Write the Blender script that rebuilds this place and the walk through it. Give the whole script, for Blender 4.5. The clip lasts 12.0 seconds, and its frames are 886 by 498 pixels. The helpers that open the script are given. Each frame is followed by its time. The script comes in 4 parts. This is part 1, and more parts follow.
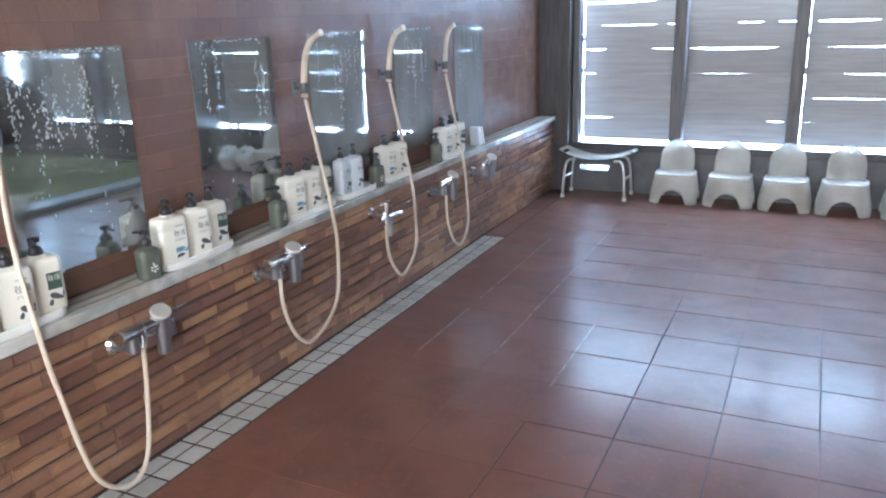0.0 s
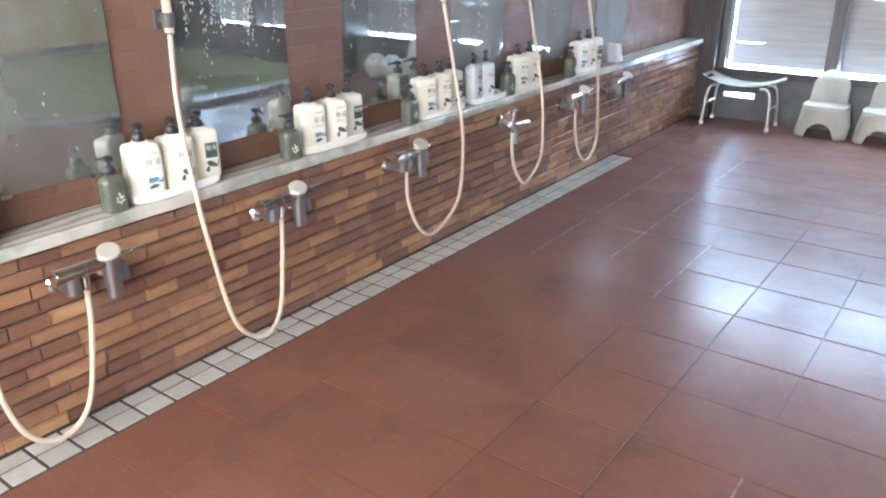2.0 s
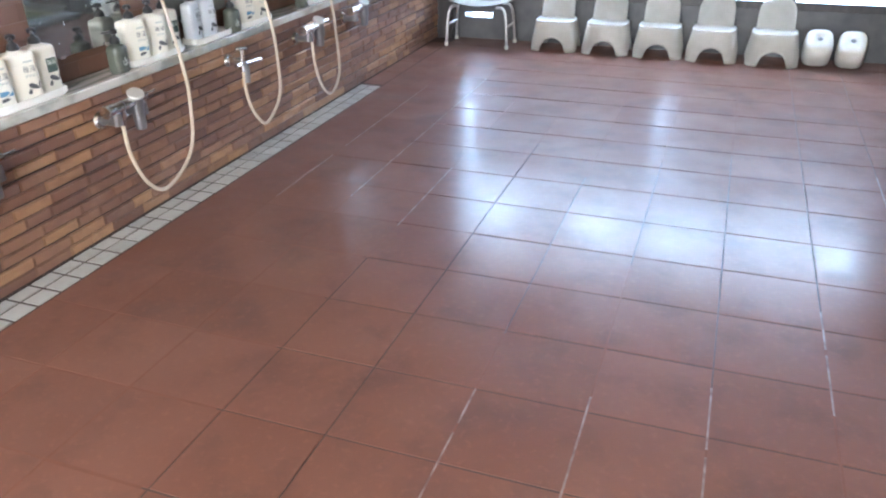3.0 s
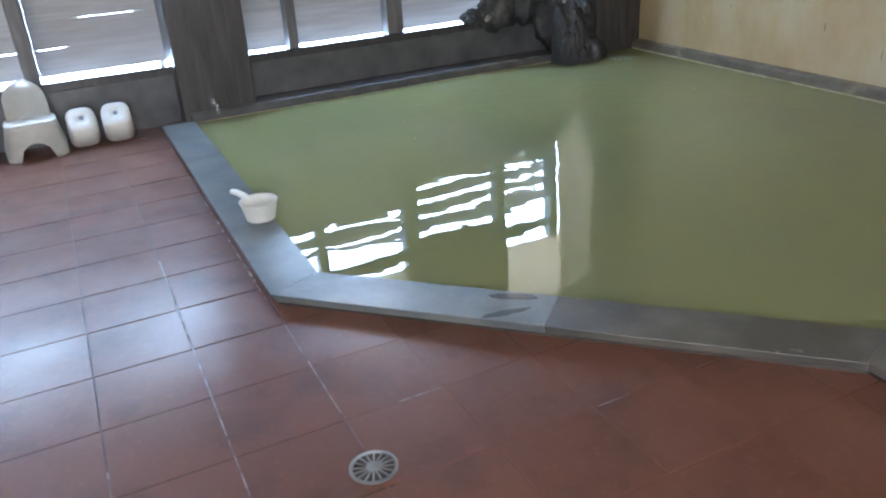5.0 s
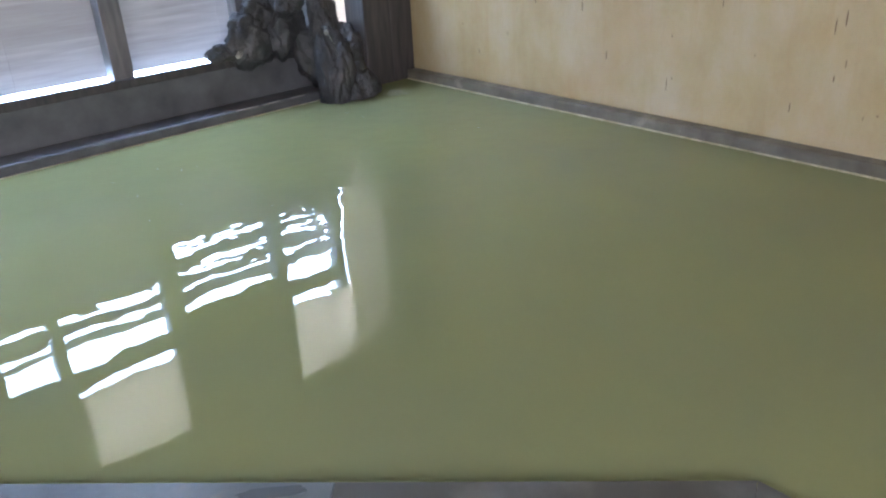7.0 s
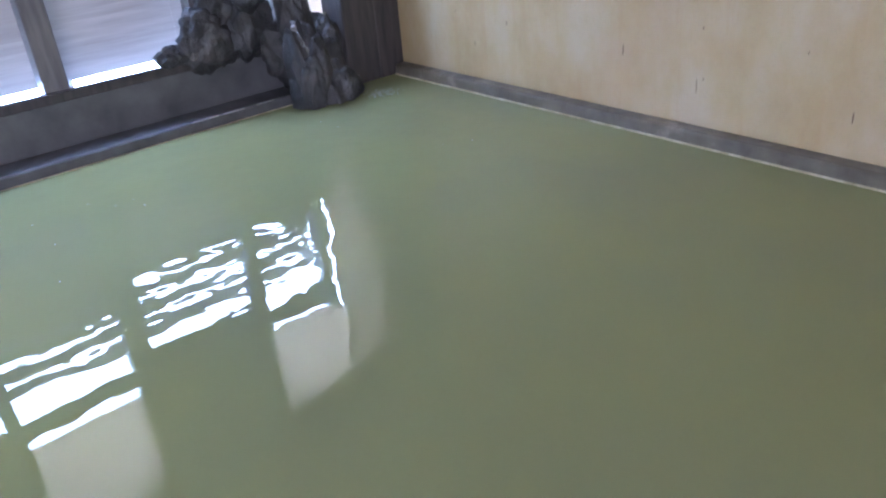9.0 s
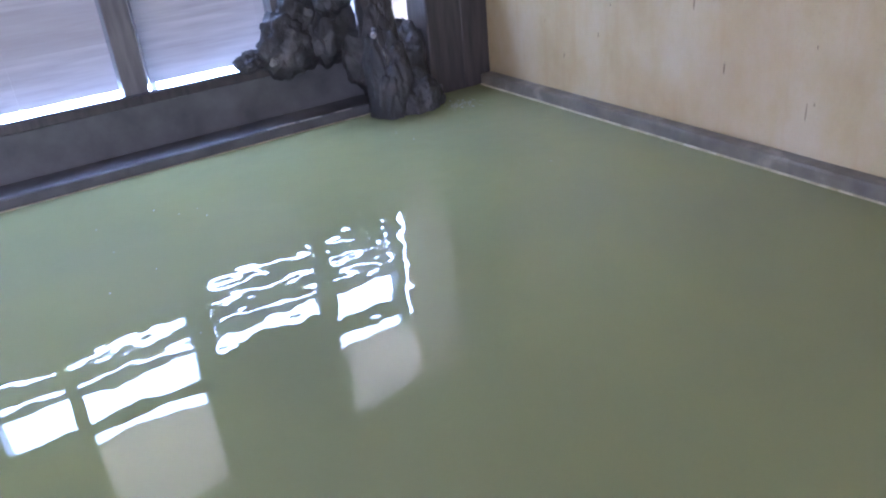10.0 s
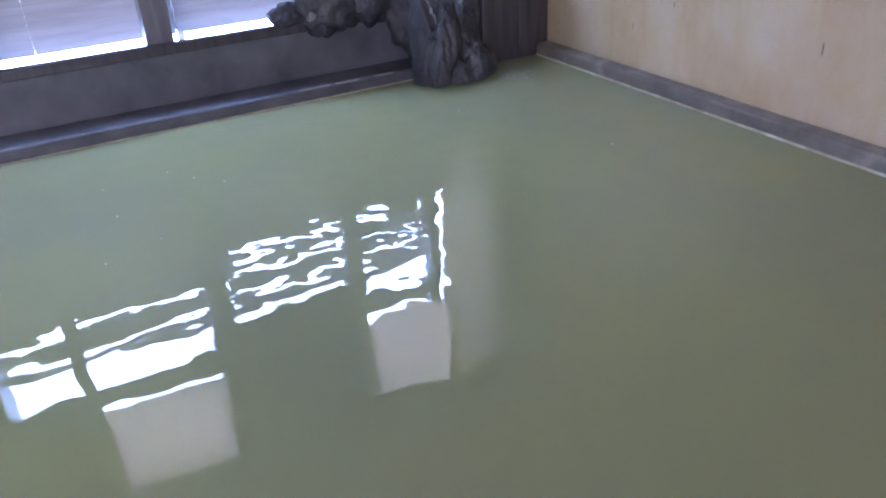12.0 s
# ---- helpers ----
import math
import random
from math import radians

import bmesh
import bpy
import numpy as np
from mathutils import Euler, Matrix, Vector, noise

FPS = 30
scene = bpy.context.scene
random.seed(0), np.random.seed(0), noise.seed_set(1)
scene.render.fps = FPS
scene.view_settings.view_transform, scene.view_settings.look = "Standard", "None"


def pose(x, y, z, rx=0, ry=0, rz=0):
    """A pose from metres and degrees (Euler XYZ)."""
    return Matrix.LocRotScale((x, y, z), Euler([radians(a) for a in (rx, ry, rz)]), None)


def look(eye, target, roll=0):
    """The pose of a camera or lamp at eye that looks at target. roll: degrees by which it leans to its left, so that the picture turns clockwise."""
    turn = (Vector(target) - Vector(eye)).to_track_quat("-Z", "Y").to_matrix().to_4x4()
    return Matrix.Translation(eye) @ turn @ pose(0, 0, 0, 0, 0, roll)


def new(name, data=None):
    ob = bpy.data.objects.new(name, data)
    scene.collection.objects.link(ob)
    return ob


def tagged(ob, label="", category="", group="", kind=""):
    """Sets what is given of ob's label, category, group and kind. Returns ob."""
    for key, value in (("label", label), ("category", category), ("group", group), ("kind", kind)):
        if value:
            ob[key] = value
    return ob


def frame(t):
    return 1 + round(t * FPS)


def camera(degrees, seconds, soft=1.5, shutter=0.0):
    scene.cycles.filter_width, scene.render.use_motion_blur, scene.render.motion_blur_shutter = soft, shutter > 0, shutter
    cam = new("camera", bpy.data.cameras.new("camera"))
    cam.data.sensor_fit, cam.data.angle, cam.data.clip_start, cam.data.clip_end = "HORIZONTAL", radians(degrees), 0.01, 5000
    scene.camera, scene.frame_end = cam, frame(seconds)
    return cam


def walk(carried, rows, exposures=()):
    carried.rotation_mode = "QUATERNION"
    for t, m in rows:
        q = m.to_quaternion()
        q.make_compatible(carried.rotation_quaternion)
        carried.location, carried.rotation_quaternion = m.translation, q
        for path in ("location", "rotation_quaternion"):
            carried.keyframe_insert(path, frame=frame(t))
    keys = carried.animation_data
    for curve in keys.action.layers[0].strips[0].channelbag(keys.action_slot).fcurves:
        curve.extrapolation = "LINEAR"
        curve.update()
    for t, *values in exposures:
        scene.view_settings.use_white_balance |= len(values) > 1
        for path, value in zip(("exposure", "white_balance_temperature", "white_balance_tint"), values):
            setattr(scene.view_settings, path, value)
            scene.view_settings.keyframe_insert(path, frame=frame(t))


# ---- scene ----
cam = camera(59.6, 12.0, 2.2)

PATH = [
    (0, (0.838, -1.724, 1.411), (0.003, -0.001, 0.833), -1.8),
    (0.5, (0.904, -1.769, 1.407), (-0.118, -0.153, 0.823), -0.4),
    (1, (0.964, -1.807, 1.396), (-0.171, -0.274, 0.792), -0.1),
    (1.5, (0.982, -1.834, 1.383), (-0.197, -0.363, 0.714), 0.1),
    (2, (1.008, -1.856, 1.374), (-0.096, -0.369, 0.619), -0.3),
    (2.5, (1.051, -1.814, 1.372), (0.221, -0.206, 0.52), -0.0),
    (3, (1.181, -1.717, 1.387), (0.565, -0.052, 0.467), -0.9),
    (3.5, (1.348, -1.621, 1.394), (1.04, 0.124, 0.467), -3.0),
    (3.7, (1.393, -1.57, 1.393), (1.248, 0.194, 0.462), -3.6),
    (5.3, (1.846, -1.046, 1.372), (2.694, 0.562, 0.539), -4.4),
    (5.5, (1.901, -0.975, 1.369), (2.787, 0.614, 0.539), -5.0),
    (6, (2.05, -0.789, 1.38), (3.16, 0.65, 0.544), -4.8),
    (6.5, (2.215, -0.642, 1.37), (3.395, 0.739, 0.532), -3.5),
    (7, (2.358, -0.492, 1.395), (3.539, 0.877, 0.54), -3.1),
    (9, (3.027, -0.012, 1.399), (4.137, 1.369, 0.471), -5.1),
    (9.5, (3.181, 0.043, 1.404), (4.227, 1.472, 0.474), -4.7),
    (10, (3.296, 0.107, 1.385), (4.207, 1.64, 0.478), -5.6),
    (10.5, (3.381, 0.207, 1.357), (4.309, 1.721, 0.435), -4.2),
    (11, (3.432, 0.358, 1.321), (4.305, 1.906, 0.403), -4.0),
    (11.5, (3.454, 0.406, 1.293), (4.308, 1.943, 0.339), -3.4),
    (12, (3.475, 0.43, 1.253), (4.285, 1.986, 0.293), -3.3),
]
walk(cam, [(t, look(eye, target, roll)) for t, eye, target, roll in PATH],
     [(0, 2.03, 5450, 9), (0.5, 2.09, 5550, 8), (1.5, 2.44, 5850, 8), (2.5, 2.51, 5700, 9), (3.5, 2.44, 5650, 10), (5.5, 1.96, 5600, 10),
      (7, 2.35, 5480, 16), (9.5, 2.39, 5000, 27), (12, 2.23, 4950, 36)])

# ---- world and large lights ----
world = bpy.data.worlds.new("sky")
scene.world = world
world.use_nodes = True
wn = world.node_tree.nodes
sky = wn.new("ShaderNodeTexSky")
sky.sky_type = "NISHITA"
sky.sun_disc = False
sky.sun_elevation, sky.sun_rotation = radians(50), radians(200)
wn["Background"].inputs["Strength"].default_value = 0.15
world.node_tree.links.new(sky.outputs[0], wn["Background"].inputs[0])
sun = new("sun", bpy.data.lights.new("sun", "SUN"))
sun.data.energy, sun.data.angle, sun.data.color = 1.2, radians(12), (1, 0.95, 0.87)
sun.matrix_world = look((2, -4, 9), (1, 3, 0))

SKY_GLOW = 10.5      # daylight behind the board fence
BACK_GLOW = 6.4     # fill light added in the unseen south wall


# ---- materials ----
def mat(name, base=(0.5, 0.5, 0.5), rough=0.5, metal=0.0, ior=1.5):
    m = bpy.data.materials.new(name)
    m.use_nodes = True
    b = m.node_tree.nodes["Principled BSDF"]
    b.inputs["Base Color"].default_value = (*base, 1)
    b.inputs["Roughness"].default_value = rough
    b.inputs["Metallic"].default_value = metal
    b.inputs["IOR"].default_value = ior
    return m


def nd(m, kind, **inputs):
    n = m.node_tree.nodes.new(kind)
    for k, v in inputs.items():
        n.inputs[k.replace("_", " ")].default_value = v
    return n


def coords(m, scale=(1, 1, 1)):
    c = nd(m, "ShaderNodeNewGeometry")
    mp = nd(m, "ShaderNodeMapping")
    mp.inputs["Scale"].default_value = scale
    m.node_tree.links.new(c.outputs["Position"], mp.inputs["Vector"])
    return mp.outputs[0]


def noisy(m, scale, detail=4.0, stretch=(1, 1, 1), rough=0.55):
    n = nd(m, "ShaderNodeTexNoise", Scale=scale, Detail=detail, Roughness=rough)
    m.node_tree.links.new(coords(m, stretch), n.inputs["Vector"])
    return n.outputs["Fac"]


def ramp(m, fac, stops):
    r = nd(m, "ShaderNodeValToRGB")
    e = r.color_ramp.elements
    while len(e) < len(stops):
        e.new(0.5)
    for el, (p, c) in zip(e, stops):
        el.position, el.color = p, (*c, 1) if len(c) == 3 else c
    m.node_tree.links.new(fac, r.inputs["Fac"])
    return r.outputs["Color"]


def mix(m, a, b, fac, mode="MIX"):
    n = nd(m, "ShaderNodeMix")
    n.data_type, n.blend_type = "RGBA", mode
    lk = m.node_tree.links.new
    for sock, v in ((n.inputs["Factor"], fac), (n.inputs["A"], a), (n.inputs["B"], b)):
        if isinstance(v, (int, float)):
            sock.default_value = v
        elif isinstance(v, tuple):
            sock.default_value = (*v, 1)
        else:
            lk(v, sock)
    return n.outputs["Result"]


def grey(m, fac, lo, hi, a=0.3, b=0.7):
    n = nd(m, "ShaderNodeMapRange")
    n.inputs["From Min"].default_value, n.inputs["From Max"].default_value = a, b
    n.inputs["To Min"].default_value, n.inputs["To Max"].default_value = lo, hi
    m.node_tree.links.new(fac, n.inputs["Value"])
    return n.outputs["Result"]


def put(m, socket, value):
    m.node_tree.links.new(value, m.node_tree.nodes["Principled BSDF"].inputs[socket])


def bump(m, height, strength=0.3, distance=0.01):
    n = nd(m, "ShaderNodeBump", Strength=strength, Distance=distance)
    m.node_tree.links.new(height, n.inputs["Height"])
    put(m, "Normal", n.outputs["Normal"])
    return m


def rnd(m):
    return nd(m, "ShaderNodeObjectInfo").outputs["Random"]


def island(m):
    return nd(m, "ShaderNodeNewGeometry").outputs["Random Per Island"]


def glow(name, colour, strength):
    m = bpy.data.materials.new(name)
    m.use_nodes = True
    t = m.node_tree
    t.nodes.clear()
    e, o = t.nodes.new("ShaderNodeEmission"), t.nodes.new("ShaderNodeOutputMaterial")
    e.inputs[0].default_value, e.inputs[1].default_value = (*colour, 1), strength
    t.links.new(e.outputs[0], o.inputs[0])
    return m


# wet terracotta floor tiles
TILE = mat("terracotta_tile", (0.3, 0.1, 0.06), 0.2)
c = ramp(TILE, rnd(TILE), [(0, (0.158, 0.069, 0.045)), (0.5, (0.169, 0.075, 0.050)), (1, (0.184, 0.083, 0.056))])
c = mix(TILE, c, (0.115, 0.042, 0.026), grey(TILE, noisy(TILE, 1.8, 2), 0, 0.5, 0.3, 0.8))
c = mix(TILE, c, (0.075, 0.038, 0.03), grey(TILE, noisy(TILE, 4.3, 6), 0, 0.6, 0.5, 0.72))
c = mix(TILE, c, (0.27, 0.12, 0.07), grey(TILE, noisy(TILE, 38, 3), 0, 0.3, 0.55, 0.8))
put(TILE, "Base Color", c)
put(TILE, "Roughness", grey(TILE, noisy(TILE, 3.1, 4), 0.40, 0.58))
bump(TILE, noisy(TILE, 9, 3), 0.15, 0.006)
tb = TILE.node_tree.nodes["Principled BSDF"]
# a film of water lies over the tiles
put(TILE, "Coat Weight", grey(TILE, noisy(TILE, 4.5, 1), 0.72, 0.52, 0.45, 0.75))
put(TILE, "Coat Roughness", grey(TILE, noisy(TILE, 2.2, 3), 0.19, 0.262, 0.35, 0.62))
wet = nd(TILE, "ShaderNodeBump", Strength=0.4, Distance=0.004)
TILE.node_tree.links.new(noisy(TILE, 14, 3), wet.inputs["Height"])
put(TILE, "Coat Normal", wet.outputs["Normal"])
tb.inputs["Coat IOR"].default_value = 1.35
tb.inputs["Specular IOR Level"].default_value = 0.25

GROUT = TILE.copy()
GROUT.name = "flush_grout"
for lk_ in [q for q in GROUT.node_tree.links if q.to_socket.name == "Base Color"]:
    GROUT.node_tree.links.remove(lk_)
put(GROUT, "Base Color", ramp(GROUT, noisy(GROUT, 6, 4), [(0.3, (0.13, 0.05, 0.031)), (0.7, (0.18, 0.072, 0.044))]))

DAMPGROUT = mat("damp_grout", (0.07, 0.04, 0.032), 0.5)
put(DAMPGROUT, "Base Color", ramp(DAMPGROUT, noisy(DAMPGROUT, 3, 4, (1, 0.5, 1)), [(0.35, (0.05, 0.027, 0.022)), (0.65, (0.11, 0.056, 0.042))]))
bump(DAMPGROUT, noisy(DAMPGROUT, 60, 3), 0.4, 0.004)
JOINT = mat("tile_joint", (0.04, 0.025, 0.02), 0.75)
put(JOINT, "Base Color", ramp(JOINT, noisy(JOINT, 1.6, 2, (1.6, 0.35, 1)), [(0.3, (0.028, 0.018, 0.016)), (0.7, (0.06, 0.032, 0.026))]))
bump(JOINT, noisy(JOINT, 60, 3), 0.4, 0.004)


def brick_colours(name, pick):
    m = mat(name, (0.3, 0.12, 0.06), 0.35)
    v = pick(m)
    c = ramp(m, v, [(0, (0.15, 0.076, 0.053)), (0.3, (0.20, 0.102, 0.066)), (0.58, (0.26, 0.136, 0.082)), (0.78, (0.34, 0.188, 0.096)), (0.9, (0.41, 0.238, 0.122)), (1, (0.29, 0.15, 0.085))])
    c = mix(m, c, (0.16, 0.07, 0.045), grey(m, noisy(m, 26, 5, (1, 0.4, 1)), 0, 0.55, 0.45, 0.75))
    c = mix(m, c, (0.5, 0.34, 0.24), grey(m, noisy(m, 4, 6), 0, 0.35, 0.58, 0.8))
    put(m, "Base Color", c)
    put(m, "Roughness", grey(m, noisy(m, 14, 4), 0.29, 0.5))
    return bump(m, noisy(m, 80, 4), 0.3, 0.003)


BRICK = brick_colours("brick_tile", rnd)
BRICK_FAR = brick_colours("brick_tile_rest", island)
MORTAR = mat("dark_mortar", (0.05, 0.035, 0.03), 0.8)
bump(MORTAR, noisy(MORTAR, 90, 3), 0.5, 0.004)
UPPER = mat("upper_wall_brick", (0.2, 0.08, 0.055), 0.45)
c = ramp(UPPER, island(UPPER), [(0, (0.140, 0.073, 0.050)), (0.5, (0.158, 0.082, 0.055)), (1, (0.18, 0.096, 0.066))])
c = mix(UPPER, c, (0.32, 0.2, 0.15), grey(UPPER, noisy(UPPER, 3.5, 6, (1, 1, 0.5)), 0, 0.4, 0.55, 0.8))
put(UPPER, "Base Color", c)
put(UPPER, "Roughness", grey(UPPER, noisy(UPPER, 9, 4), 0.3, 0.55))
bump(UPPER, noisy(UPPER, 60, 5), 0.3, 0.004)

MARBLE = mat("marble", (0.6, 0.58, 0.52), 0.22)
w = nd(MARBLE, "ShaderNodeTexWave", Scale=3.0, Distortion=9.0, Detail=4.0)
MARBLE.node_tree.links.new(coords(MARBLE, (2, 0.8, 1)), w.inputs["Vector"])
c = ramp(MARBLE, w.outputs["Fac"], [(0, (0.27, 0.28, 0.25)), (0.3, (0.46, 0.45, 0.40)), (1, (0.56, 0.54, 0.49))])
put(MARBLE, "Base Color", mix(MARBLE, c, (0.45, 0.37, 0.26), grey(MARBLE, noisy(MARBLE, 7, 5), 0, 0.6, 0.5, 0.8)))
GUTTER = mat("gutter_tile", (0.5, 0.48, 0.43), 0.35)
c = ramp(GUTTER, rnd(GUTTER), [(0, (0.31, 0.30, 0.27)), (1, (0.43, 0.42, 0.38))])
put(GUTTER, "Base Color", mix(GUTTER, c, (0.27, 0.22, 0.16), grey(GUTTER, noisy(GUTTER, 16, 5), 0, 0.6, 0.5, 0.8)))
bump(GUTTER, noisy(GUTTER, 50, 4), 0.2, 0.003)

PLASTIC = mat("white_plastic", (0.74, 0.73, 0.68), 0.35)
put(PLASTIC, "Base Color", ramp(PLASTIC, noisy(PLASTIC, 12, 5), [(0.3, (0.76, 0.75, 0.69)), (0.65, (0.85, 0.84, 0.79))]))
thin = nd(PLASTIC, "ShaderNodeBsdfTranslucent")
thin.inputs["Color"].default_value = (0.85, 0.83, 0.77, 1)
shell = nd(PLASTIC, "ShaderNodeMixShader", Fac=0.08)
PLASTIC.node_tree.links.new(PLASTIC.node_tree.nodes["Principled BSDF"].outputs[0], shell.inputs[1])
PLASTIC.node_tree.links.new(thin.outputs[0], shell.inputs[2])
PLASTIC.node_tree.links.new(shell.outputs[0], PLASTIC.node_tree.nodes["Material Output"].inputs[0])
BOTTLE = mat("bottle_plastic", (0.70, 0.67, 0.575), 0.28)
put(BOTTLE, "Roughness", grey(BOTTLE, noisy(BOTTLE, 20, 3), 0.29, 0.42))
SILVER = mat("silver_bottle", (0.52, 0.54, 0.55), 0.3)
BLACK = mat("black_plastic", (0.02, 0.02, 0.02), 0.3)
GREEN = mat("green_bottle", (0.07, 0.10, 0.055), 0.25)
put(GREEN, "Base Color", ramp(GREEN, noisy(GREEN, 30, 3), [(0.3, (0.075, 0.082, 0.064)), (0.7, (0.105, 0.112, 0.088))]))
LEAFGREEN = mat("label_green", (0.045, 0.075, 0.06), 0.5)
FAINT = mat("faint_print", (0.42, 0.45, 0.42), 0.5)
INK = mat("label_ink", (0.06, 0.065, 0.07), 0.5)
TEXT = mat("label_text", (0.2, 0.2, 0.2), 0.5)
BLUE = mat("label_blue", (0.10, 0.23, 0.36), 0.5)
PALE = mat("label_pale", (0.55, 0.58, 0.5), 0.5)
HOSE = mat("cream_hose", (0.66, 0.56, 0.42), 0.4)
put(HOSE, "Base Color", ramp(HOSE, noisy(HOSE, 10, 4), [(0.3, (0.48, 0.39, 0.28)), (0.7, (0.60, 0.52, 0.40))]))
CHROME = mat("chrome", (0.62, 0.62, 0.63), 0.12, 1.0)
put(CHROME, "Roughness", grey(CHROME, noisy(CHROME, 40, 4), 0.06, 0.25))
put(CHROME, "Base Color", ramp(CHROME, noisy(CHROME, 25, 4), [(0.35, (0.55, 0.55, 0.55)), (0.6, (0.82, 0.82, 0.82))]))
GRATE = mat("drain_metal", (0.32, 0.31, 0.30), 0.45, 0.8)
WELL = mat("drain_well", (0.07, 0.06, 0.055), 0.6)
# cream base colour stands in for the highlight on the chrome cap
KNOB_SHEEN = mat("chrome_pale_sheen", (0.64, 0.62, 0.56), 0.3, 0.5)
IRON = mat("dark_bracket", (0.09, 0.09, 0.085), 0.4, 0.3)
DULL = mat("tarnished_metal", (0.26, 0.255, 0.26), 0.35, 0.9)
ALU = mat("aluminium_tube", (0.6, 0.6, 0.6), 0.3, 1.0)
MIRROR = mat("mirror", (0.39, 0.41, 0.40), 0.05, 1.0)
put(MIRROR, "Roughness", grey(MIRROR, noisy(MIRROR, 2.6, 5, (1, 1, 0.6)), 0.01, 0.06, 0.38, 0.66))
fog = nd(MIRROR, "ShaderNodeBsdfDiffuse")
fog.inputs["Color"].default_value = (0.55, 0.57, 0.56, 1)
mm_ = nd(MIRROR, "ShaderNodeMixShader")
lk = MIRROR.node_tree.links.new
lk(grey(MIRROR, noisy(MIRROR, 3.2, 5, (1, 1, 0.5)), 0.08, 0.30, 0.38, 0.72), mm_.inputs["Fac"])
lk(MIRROR.node_tree.nodes["Principled BSDF"].outputs[0], mm_.inputs[1])
lk(fog.outputs[0], mm_.inputs[2])
lk(mm_.outputs[0], MIRROR.node_tree.nodes["Material Output"].inputs[0])
STEAMED = MIRROR.copy()
STEAMED.name = "steamed_mirror"
for n in STEAMED.node_tree.nodes:
    if n.bl_idname == "ShaderNodeBsdfDiffuse":
        n.inputs["Color"].default_value = (0.34, 0.35, 0.345, 1)
    if n.bl_idname == "ShaderNodeMapRange" and n.outputs["Result"].links[0].to_node.bl_idname == "ShaderNodeMixShader":
        n.inputs["To Min"].default_value, n.inputs["To Max"].default_value = 0.45, 0.72
DROPS = mat("limescale_drop", (0.37, 0.39, 0.39), 0.3)
STONE = mat("slate_rim", (0.2, 0.22, 0.23), 0.3)
c = ramp(STONE, noisy(STONE, 2.6, 7), [(0.25, (0.075, 0.085, 0.09)), (0.5, (0.145, 0.165, 0.17)), (0.75, (0.23, 0.24, 0.23))])
c = mix(STONE, c, (0.36, 0.31, 0.22), grey(STONE, noisy(STONE, 5, 6, (1, 1, 3)), 0, 0.5, 0.58, 0.8))
put(STONE, "Base Color", c)
put(STONE, "Roughness", grey(STONE, noisy(STONE, 3, 5), 0.285, 0.37))
bump(STONE, noisy(STONE, 30, 6), 0.3, 0.004)
FILMSTONE = mat("water_film_on_slate", (0.12, 0.135, 0.14), 0.04, 0.0, 1.33)
bump(FILMSTONE, noisy(FILMSTONE, 30, 2), 0.05, 0.004)
# brown dirt and scuffs; the base also holds the dark reflection of the pool end
BROWNSLATE = mat("brown_slate_dark_reflection", (0.07, 0.065, 0.05), 0.3)
c = ramp(BROWNSLATE, noisy(BROWNSLATE, 3.1, 7), [(0.3, (0.065, 0.065, 0.058)), (0.55, (0.10, 0.10, 0.088)), (0.72, (0.18, 0.178, 0.16))])
c = mix(BROWNSLATE, c, (0.13, 0.095, 0.05), grey(BROWNSLATE, noisy(BROWNSLATE, 2.0, 5), 0, 0.4, 0.48, 0.7))
put(BROWNSLATE, "Base Color", mix(BROWNSLATE, c, (0.42, 0.41, 0.37), grey(BROWNSLATE, noisy(BROWNSLATE, 9, 6), 0, 0.7, 0.66, 0.74)))
put(BROWNSLATE, "Roughness", grey(BROWNSLATE, noisy(BROWNSLATE, 3, 5), 0.285, 0.42))
bump(BROWNSLATE, noisy(BROWNSLATE, 24, 6), 0.35, 0.004)
# shade under the coping is put into this dark base colour
KERB = mat("wet_kerb_in_shade", (0.035, 0.032, 0.028), 0.45)
put(KERB, "Base Color", ramp(KERB, noisy(KERB, 8, 5), [(0.3, (0.026, 0.023, 0.02)), (0.7, (0.06, 0.05, 0.04))]))
bump(KERB, noisy(KERB, 30, 5), 0.3, 0.004)
RUNNEL = mat("running_water", (0.8, 0.84, 0.84), 0.05, 0.0, 1.33)
RUNNEL.node_tree.nodes["Principled BSDF"].inputs["Transmission Weight"].default_value = 0.75
bump(RUNNEL, noisy(RUNNEL, 40, 3), 0.4, 0.004)
STRIP = mat("dirty_strip_stone", (0.13, 0.12, 0.10), 0.45)
c = ramp(STRIP, noisy(STRIP, 6, 7), [(0.3, (0.095, 0.08, 0.056)), (0.58, (0.165, 0.145, 0.105)), (0.74, (0.31, 0.28, 0.215))])
put(STRIP, "Base Color", c)
put(STRIP, "Roughness", grey(STRIP, noisy(STRIP, 5, 4), 0.32, 0.6))
bump(STRIP, noisy(STRIP, 26, 6), 0.4, 0.005)
LIME = mat("lime_crust", (0.45, 0.40, 0.24), 0.6)
put(LIME, "Base Color", ramp(LIME, noisy(LIME, 18, 4), [(0.3, (0.3, 0.26, 0.13)), (0.7, (0.58, 0.53, 0.36))]))

WATER = mat("cloudy_spring_water", (0.24, 0.25, 0.09), 0.0, 0.0, 1.33)
WATER.node_tree.nodes["Principled BSDF"].inputs["Specular IOR Level"].default_value = 0.5
put(WATER, "Base Color", ramp(WATER, noisy(WATER, 0.7, 3), [(0.3, (0.228, 0.238, 0.120)), (0.7, (0.264, 0.27, 0.112))]))
hw = nd(WATER, "ShaderNodeMath")
hw.operation = "ADD"
